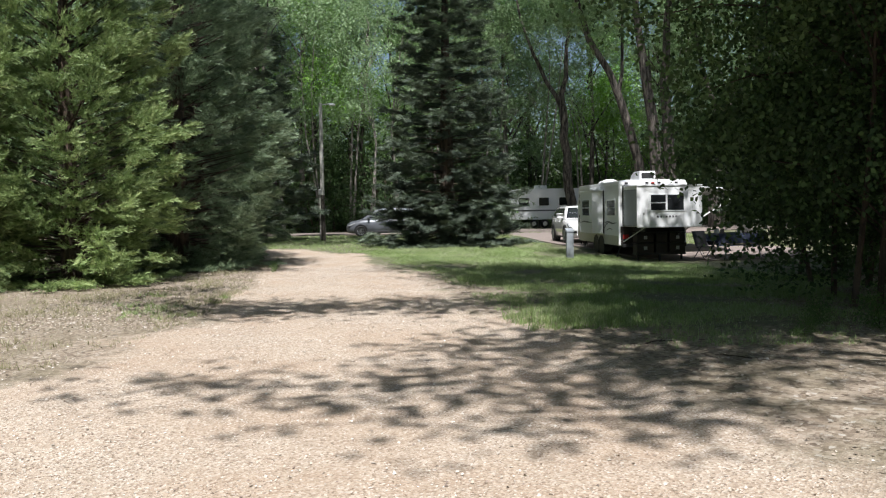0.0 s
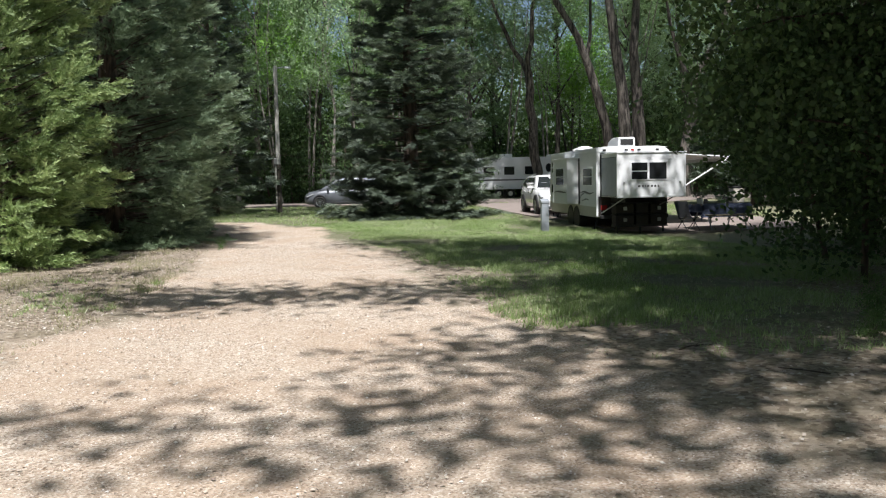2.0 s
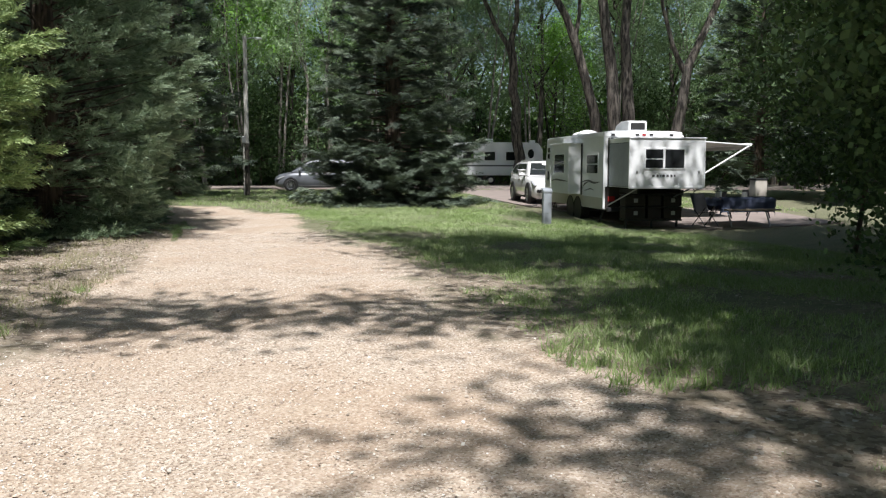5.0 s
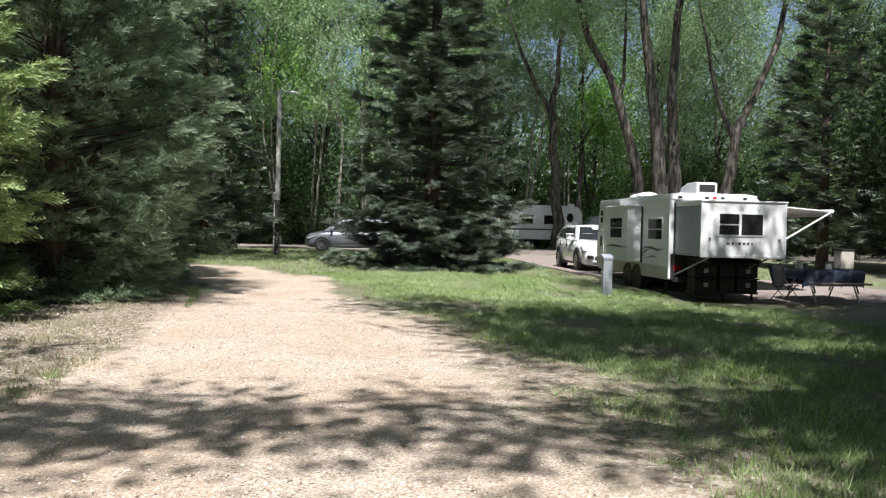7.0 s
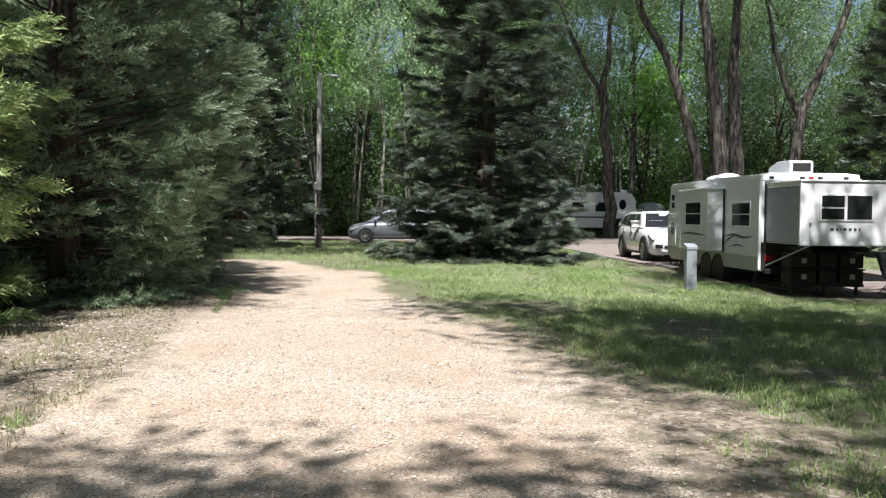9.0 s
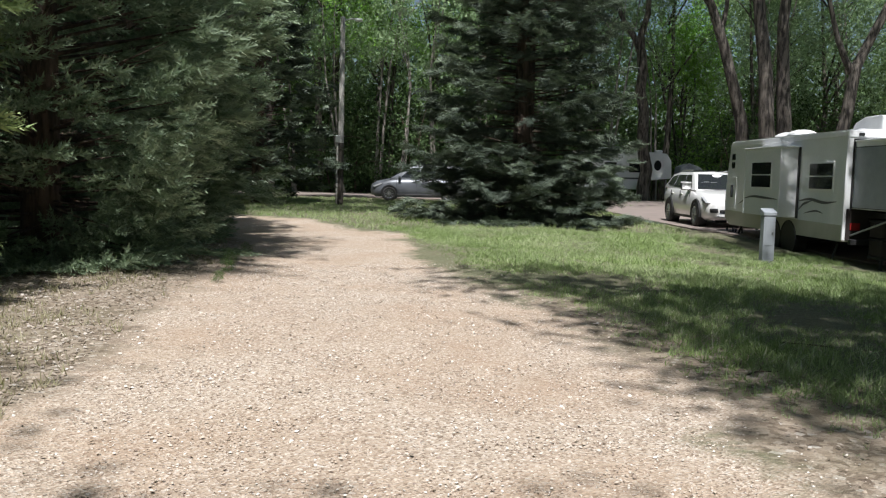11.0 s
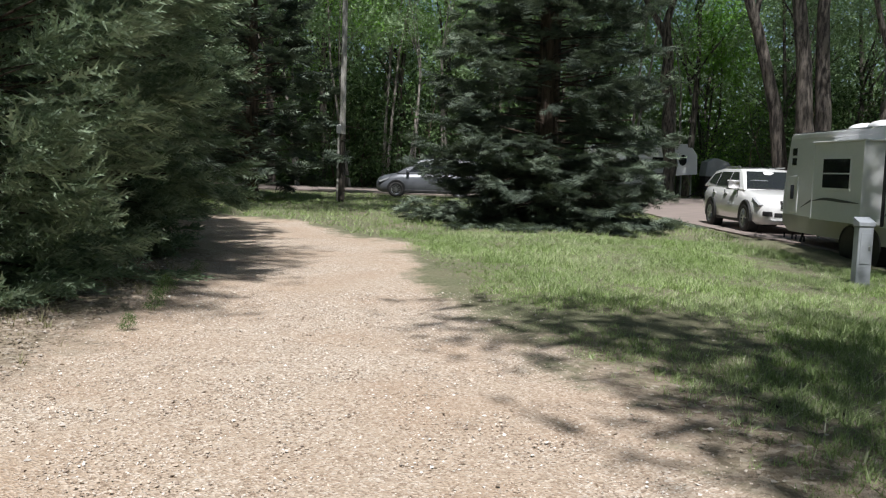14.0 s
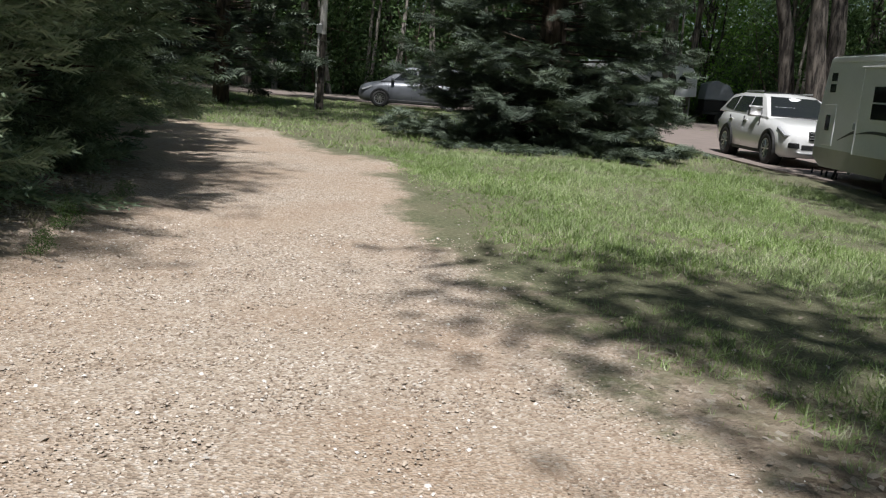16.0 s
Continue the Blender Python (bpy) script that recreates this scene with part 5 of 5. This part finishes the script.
# ---- pole, pedestal, picnic table ----
def build_pole():
    ob = thing("lamp_pole", pose(-5.96, 50.4, lz(-5.96, 50.4)), "weathered wooden pole with a small lamp arm on top", "lamp pole")
    part("pole", rod((0, 0, 2.7), (0, 0, 8.12), 0.125, 14, r2=0.10), M_POLE, ob)
    part("pole_base", rod((0, 0, -0.3), (0, 0, 2.7), 0.145, 14, r2=0.125), M_DARKPOLE, ob, "dark lower pole")
    part("conduit", rod((-0.15, -0.05, 0.0), (-0.135, -0.05, 2.75), 0.045, 8), M_POLE, ob, "pale conduit")
    part("meter_box", box(-0.22, -0.2, 2.72, -0.02, -0.1, 3.05, 0.02), M_STEEL, ob)
    part("arm", rod((0.05, 0, 8.0), (0.62, -0.05, 8.06), 0.03, 8), M_STEEL, ob)
    smooth(part("lamp_head", box(0.5, -0.15, 7.94, 0.86, 0.05, 8.06, 0.05), M_TRIM, ob))
    return ob


build_pole()


def build_pedestal():
    ob = thing("utility_pedestal", pose(5.18, 29.6, lz(5.18, 29.6), 0, 0, 8), "pale grey metal power pedestal standing in the grass", "power pedestal")
    part("post", box(-0.125, -0.075, -0.1, 0.125, 0.075, 0.95, 0.012), M_GREYPAINT, ob)
    part("hood", prism([(-0.09, 0.95), (-0.09, 1.02), (0.09, 1.10), (0.09, 0.95)], "x", -0.14, 0.14, 0.01), M_GREYPAINT, ob)
    part("cover_plate", box(-0.09, -0.083, 0.35, 0.09, -0.074, 0.85, 0.006), M_GREYPAINT, ob)
    part("hasp", box(0.05, -0.095, 0.58, 0.075, -0.082, 0.64, 0.004), M_STEEL, ob)


build_pedestal()


def build_table():
    ob = thing("picnic_table", pose(11.25, 30.0, -0.20, 0, 0, 6) @ Matrix.Diagonal((0.9, 1.1, 1.12, 1)), "picnic table with bent metal legs beside the trailer", "picnic table")
    for k in range(5):
        part("top_plank", box(-0.95, -0.36 + 0.145 * k, 0.71, 0.95, -0.23 + 0.145 * k, 0.75, 0.006), M_WOOD, ob)
    for s in (-1, 1):
        for j in (0, 1):
            y = s * 0.68 + (j - 0.5) * 0.14
            part("bench_plank", box(-0.95, y - 0.065, 0.42, 0.95, y + 0.065, 0.46, 0.006), M_WOOD, ob)
    for x in (-0.7, 0.7):
        for s in (-1, 1):
            part("leg", rod((x, s * 0.20, 0.70), (x, s * 0.62, 0.0), 0.024, 8), M_STEEL, ob)
        part("cross_bar", rod((x, -0.72, 0.40), (x, 0.72, 0.40), 0.022, 8), M_STEEL, ob)
        part("foot_hoop", ring((x, 0, 0.0), "x", 0.62, 0.022, 14, 6, 20, 140), M_BLACK, ob)
    cl = thing("tablecloth", pose(11.25, 30.0, 0.645, 0, 0, 6) @ Matrix.Diagonal((0.9, 1.1, 1.12, 1)), "navy blue tablecloth hanging over the picnic table", "tablecloth")
    bm = bmesh.new()
    nx, ny = 26, 12
    grid = []
    for i in range(nx + 1):
        row = []
        for j in range(ny + 1):
            u, v = -1.22 + 2.44 * i / nx, -0.80 + 1.60 * j / ny
            du, dv = max(0, abs(u) - 0.97), max(0, abs(v) - 0.39)
            drop = max(du, dv) + 0.5 * min(du, dv)
            fold = 0.03 * math.sin(9 * u + 3 * v) * (dv > 0) + 0.03 * math.sin(11 * v) * (du > 0)
            x = math.copysign(min(abs(u), 0.97) + 0.12 * du, u) + (fold if du else 0)
            y = math.copysign(min(abs(v), 0.39) + 0.12 * dv, v) - (abs(fold) if dv else 0) * math.copysign(1, -v)
            row.append(bm.verts.new((x, y, 0.004 - drop * 0.95)))
        grid.append(row)
    for i in range(nx):
        for j in range(ny):
            bm.faces.new((grid[i][j], grid[i + 1][j], grid[i + 1][j + 1], grid[i][j + 1]))
    bmesh.ops.solidify(bm, geom=bm.faces[:], thickness=0.006)
    smooth(part("cloth", bm, M_BLUE, cl))
    bx = thing("storage_box", pose(11.85, 30.05, 0.655, 0, 0, 10), "tall beige canvas box standing on the picnic table", "box")
    part("body", box(-0.21, -0.16, 0, 0.21, 0.16, 0.52, 0.03), M_BEIGE, bx)
    part("lid", box(-0.225, -0.175, 0.50, 0.225, 0.175, 0.56, 0.015), M_BLACK, bx)
    for k, (x, y, s) in enumerate(((10.55, 30.2, 0.10), (10.8, 30.35, 0.08), (11.35, 30.15, 0.09), (11.5, 30.4, 0.12))):
        c = thing("camp_kit", pose(x, y - 0.25, 0.655, 0, 0, 30 * k), "small dark camping item on the table", "camping item", "things on the picnic table")
        part("body", rod((0, 0, 0), (0, 0, s * 1.6), s, 12, r2=s * 0.85), M_BLACK if k % 2 else M_STEEL, c)
        part("lid", rod((0, 0, s * 1.6), (0, 0, s * 1.8), s * 0.7, 12), M_BLACK, c)
    ch = thing("camp_chair", pose(10.0, 29.5, -0.20, 0, 0, 20), "dark folding camp chair leaning by the trailer's rear", "chair")
    part("seat", pane([(-0.25, -0.2, 0.42), (0.25, -0.2, 0.42), (0.25, 0.22, 0.38), (-0.25, 0.22, 0.38)], 0.012), M_BLACK, ch)
    part("backrest", pane([(-0.25, 0.22, 0.42), (0.25, 0.22, 0.42), (0.27, 0.42, 0.95), (-0.27, 0.42, 0.95)], 0.012), M_BLACK, ch)
    for x in (-0.25, 0.25):
        part("leg", rod((x, -0.25, 0.0), (x, 0.28, 0.55), 0.014, 6), M_BLACK, ch)
        part("leg", rod((x, 0.32, 0.0), (x, -0.22, 0.55), 0.014, 6), M_BLACK, ch)


build_table()


# ---- stones, grass and leaves on the ground ----
def build_stones():
    n = 120000
    y = 1.2 + 25 * RNG.uniform(0, 1, n) ** 0.9
    cx, hw = np.interp(y, DRIVE[:, 1], DRIVE[:, 0]), np.interp(y, DRIVE[:, 1], DRIVE[:, 2])
    x = cx + RNG.uniform(-1.15, 1.15, n) * hw
    d = drive_depth(x, y)
    keep = (d > -0.25) & (RNG.uniform(0, 1, n) < np.clip(0.25 + d / 0.9, 0.1, 1))
    x, y, d = x[keep][:78000], y[keep][:78000], d[keep][:78000]
    n = len(x)
    t = np.array([(1, 0, 0), (0.1, 0.8, 0.1), (-0.9, 0.2, 0), (-0.2, -0.75, 0.05), (0.05, 0.05, 0.38), (0, 0, -0.4)])
    f = np.array([(0, 1, 4), (1, 2, 4), (2, 3, 4), (3, 0, 4), (1, 0, 5), (3, 2, 5)])
    a = RNG.uniform(0, 6.28, n)
    size = np.minimum(0.0064 * np.exp(RNG.normal(0.1, 0.4, n)), 0.018)
    v, ff = strew(t, f, np.stack([x, y, land(x, y) - 0.035 * np.clip(d / 0.6, 0, 1) + 0.3 * size], -1), np.stack([np.cos(a), np.sin(a), RNG.normal(0, 0.25, n)], -1), size, RNG.normal(0, 0.5, n))
    return tagged(new("gravel_stones", mesh_from("gravel_stones", v, ff, M_STONE)), "loose tan and pinkish gravel stones over the drive", "gravel", kind="stuff")


def tuft(n, seed, lean=0.5):
    r = np.random.default_rng(seed)
    v, f = [], []
    for i in range(n):
        b = np.array([0, r.uniform(-0.5, 0.5), r.uniform(-0.5, 0.5)])
        tip = b + [r.uniform(0.6, 1.15), r.normal(0, lean), r.normal(0, lean)]
        s = unit(r.normal(size=3) * [0, 1, 1]) * 0.065
        k = len(v)
        v.extend([b - s, b + s, tip])
        f.append((k, k + 1, k + 2))
    return np.array(v), np.array(f)


def build_grass(name, pts, height, mat, label, blades=7, seed=2):
    x, y = pts
    n = len(x)
    v, f = strew(*tuft(blades, seed), np.stack([x, y, land(x, y) - 0.01], -1), np.stack([RNG.normal(0, 0.15, n), RNG.normal(0, 0.15, n), np.ones(n)], -1), height, RNG.uniform(0, 6.28, n))
    return tagged(new(name, mesh_from(name, v, f, mat)), label, "grass", kind="stuff")


def spots(n, x0, x1, y0, y1, bias=1.0):
    return RNG.uniform(x0, x1, n), y0 + (y1 - y0) * RNG.uniform(0, 1, n) ** bias


def patchy(x, y, scale, seed):
    return np.array([noise.noise(Vector((a * scale, b * scale, seed))) for a, b in zip(x, y)])


def on_road(x, y):
    return ((x > 5.8) & (x < 11) & (y > 32) & (y < 60)) | ((y > 60.5) & (y < 74)) | ((x > 7.3) & (x < 14.3) & (y > 28.6) & (y < 34))


def build_lawn():
    x, y = spots(95000, -3, 9.5, 8.5, 36, 1.0)
    d = drive_depth(x, y)
    p = patchy(x, y, 0.55, 3.1)
    keep = (d < -0.02) & (x > np.interp(y, DRIVE[:, 1], DRIVE[:, 0])) & ~on_road(x, y) & (RNG.uniform(0, 1, len(x)) < np.clip(np.interp(y, [13, 20, 26], [0.6, 0.8, 0.95]) + 1.6 * p, 0.06, 1) * np.clip(-d / np.interp(y, [12, 20, 25], [1.1, 0.8, 0.4]), 0.05, 1)) & (RNG.uniform(0, 1, len(x)) < np.clip((y - 7.5) / 5 + 0.15 - 0.3 * np.clip(x - 4.2 - 0.25 * np.clip(y - 16, 0, 20), 0, 9), 0.03, 1))
    x, y, p, d = x[keep], y[keep], p[keep], d[keep]
    build_grass("lawn_grass", (x, y), (0.045 + 0.055 * np.clip(0.5 + p, 0, 1)) * np.clip(0.55 - 0.4 * d, 0.55, 1) * RNG.uniform(0.6, 1.4, len(x)), M_GRASS, "short green grass, thin and patchy in the shade", 6)
    x, y = spots(24000, -30, 16, 34, 63)
    keep = (drive_depth(x, y) < 0) & ~on_road(x, y) & ~((y < 37) & (x < -4))
    x, y = x[keep], y[keep]
    build_grass("far_grass", (x, y), 0.12 * RNG.uniform(0.6, 1.4, len(x)), M_GRASS, "mown green grass round the spruce", 6, 5)
    x, y = spots(16000, -9, -2, 8, 30)
    p = patchy(x, y, 0.7, 8.2)
    d = drive_depth(x, y)
    keep = (d < 0.05) & (x < np.interp(y, DRIVE[:, 1], DRIVE[:, 0])) & (RNG.uniform(0, 1, len(x)) < np.clip(0.25 + 1.3 * p, 0.03, 1))
    x, y = x[keep], y[keep]
    build_grass("verge_grass", (x, y), 0.075 * RNG.uniform(0.5, 1.5, len(x)), M_DRYGRASS, "sparse dry grass between drive and cedars", 6, 6)
    # taller seeding tufts where the drive meets the lawn
    x, y = spots(420, 1.2, 4.6, 10.4, 13.4)
    keep = drive_depth(x, y) < -0.1
    x, y = x[keep], y[keep]
    build_grass("tall_grass", (x, y), 0.085 * RNG.uniform(0.5, 1.4, len(x)), M_GRASS, "taller pale green grass tufts at the drive's edge", 6, 7)


def build_tufts():
    """Lone green tufts on the leafy verge."""
    x, y = spots(420, -5.9, -3.7, 12.4, 16.6)
    keep = (drive_depth(x, y) < -0.1) & (patchy(x, y, 0.9, 5.5) > -0.05)
    x, y = x[keep], y[keep]
    build_grass("verge_tufts", (x, y), 0.10 * RNG.uniform(0.5, 1.4, len(x)), M_GRASS, "pale green grass tufts among the dry leaves", 7, 9)
    x, y = spots(300, 1.2, 2.8, 10.3, 12.0)
    keep = drive_depth(x, y) < 0.1
    x, y = x[keep], y[keep]
    build_grass("edge_tufts", (x, y), 0.10 * RNG.uniform(0.5, 1.5, len(x)), M_GRASS, "seeding green grass tufts beside the gravel", 7, 10)


def build_litter():
    x, y = spots(26000, -9, 9, 3, 30)
    x2, y2 = spots(15000, -6.8, -3.3, 11, 29)
    x, y = np.concatenate([x, x2]), np.concatenate([y, y2])
    d = drive_depth(x, y)
    keep = RNG.uniform(0, 1, len(x)) < np.where(d > 0, 0.05, 0.2 + 0.75 * litter_amount(x, y))
    x, y = x[keep], y[keep]
    n = len(x)
    t = np.array([(-0.5, 0, 0), (0, 0.34, 0.12), (0.55, 0, 0.05), (0, -0.32, 0.1)])
    a = RNG.uniform(0, 6.28, n)
    v, f = strew(t, np.array([(0, 1, 2, 3)]), np.stack([x, y, land(x, y) + 0.012 - 0.035 * np.clip(drive_depth(x, y) / 0.6, 0, 1)], -1), np.stack([np.cos(a), np.sin(a), RNG.normal(0, 0.2, n)], -1), RNG.uniform(0.02, 0.046, n), RNG.normal(0, 0.4, n))
    tagged(new("leaf_litter", mesh_from("leaf_litter", v, f, M_LITTER)), "dry pale fallen leaves strewn over the ground", "leaf litter", kind="stuff")


build_stones()
build_lawn()
build_tufts()
build_litter()


# ---- weeds and fallen sticks ----
WEED = leafy_mesh([([(0, 0, -0.02), (0.02, 0, 0.12), (0.03, 0.02, 0.26)], 0.008, 0.003), ([(0, 0, 0), (0.08, 0.05, 0.12), (0.14, 0.1, 0.2)], 0.006, 0.002)],
                  [((0, 0, 0.14), 0.14), ((0.05, 0.03, 0.25), 0.12), ((0.13, 0.1, 0.18), 0.11), ((-0.1, 0.04, 0.1), 0.1)], 0.13, 2600, TREE_LEAF, M_LEAF, 120, M_DARKBARK)
for x, y, s in ((-4.35, 24.3, 0.5), (-4.6, 25.3, 0.6), (-4.2, 23.2, 0.4), (-4.75, 27.0, 0.55), (5.9, 9.9, 1.3), (6.5, 9.6, 1.5), (5.3, 10.3, 1.0), (6.9, 10.2, 1.2), (4.6, 9.2, 0.7)):
    w = plant("weed", WEED, x, y, s, x * 77 % 360, "small bright green weed at the edge of the shade", "weed", "weeds at the drive's edges")


def stick(x, y, length, turn):
    p = curve_points([(0, 0, 0), (length * 0.4, length * 0.06, 0.015), (length, -length * 0.04, 0.004)], 7)
    twig = curve_points([(length * 0.45, length * 0.05, 0.012), (length * 0.7, length * 0.2, 0.03)], 5)
    me = mesh_from("stick", *merge([tube(p, np.linspace(0.009, 0.004, 7), 6), tube(twig, np.linspace(0.005, 0.002, 5), 5)]), M_DARKBARK, True)
    ob = new("stick", me)
    ob.matrix_basis = pose(x, y, lz(x, y) + 0.006, 0, 0, turn)
    tagged(ob, "thin dry fallen twig lying on the ground", "stick", "fallen twigs")


for x, y, ln, turn in ((1.0, 18.6, 0.35, 30), (2.2, 19.8, 0.5, 160), (1.7, 23.2, 0.4, 80), (0.9, 21.4, 0.28, 120), (3.3, 21.0, 0.6, 50), (2.6, 8.9, 0.45, 20), (3.4, 7.7, 0.4, 140)):
    stick(x, y, ln, turn)
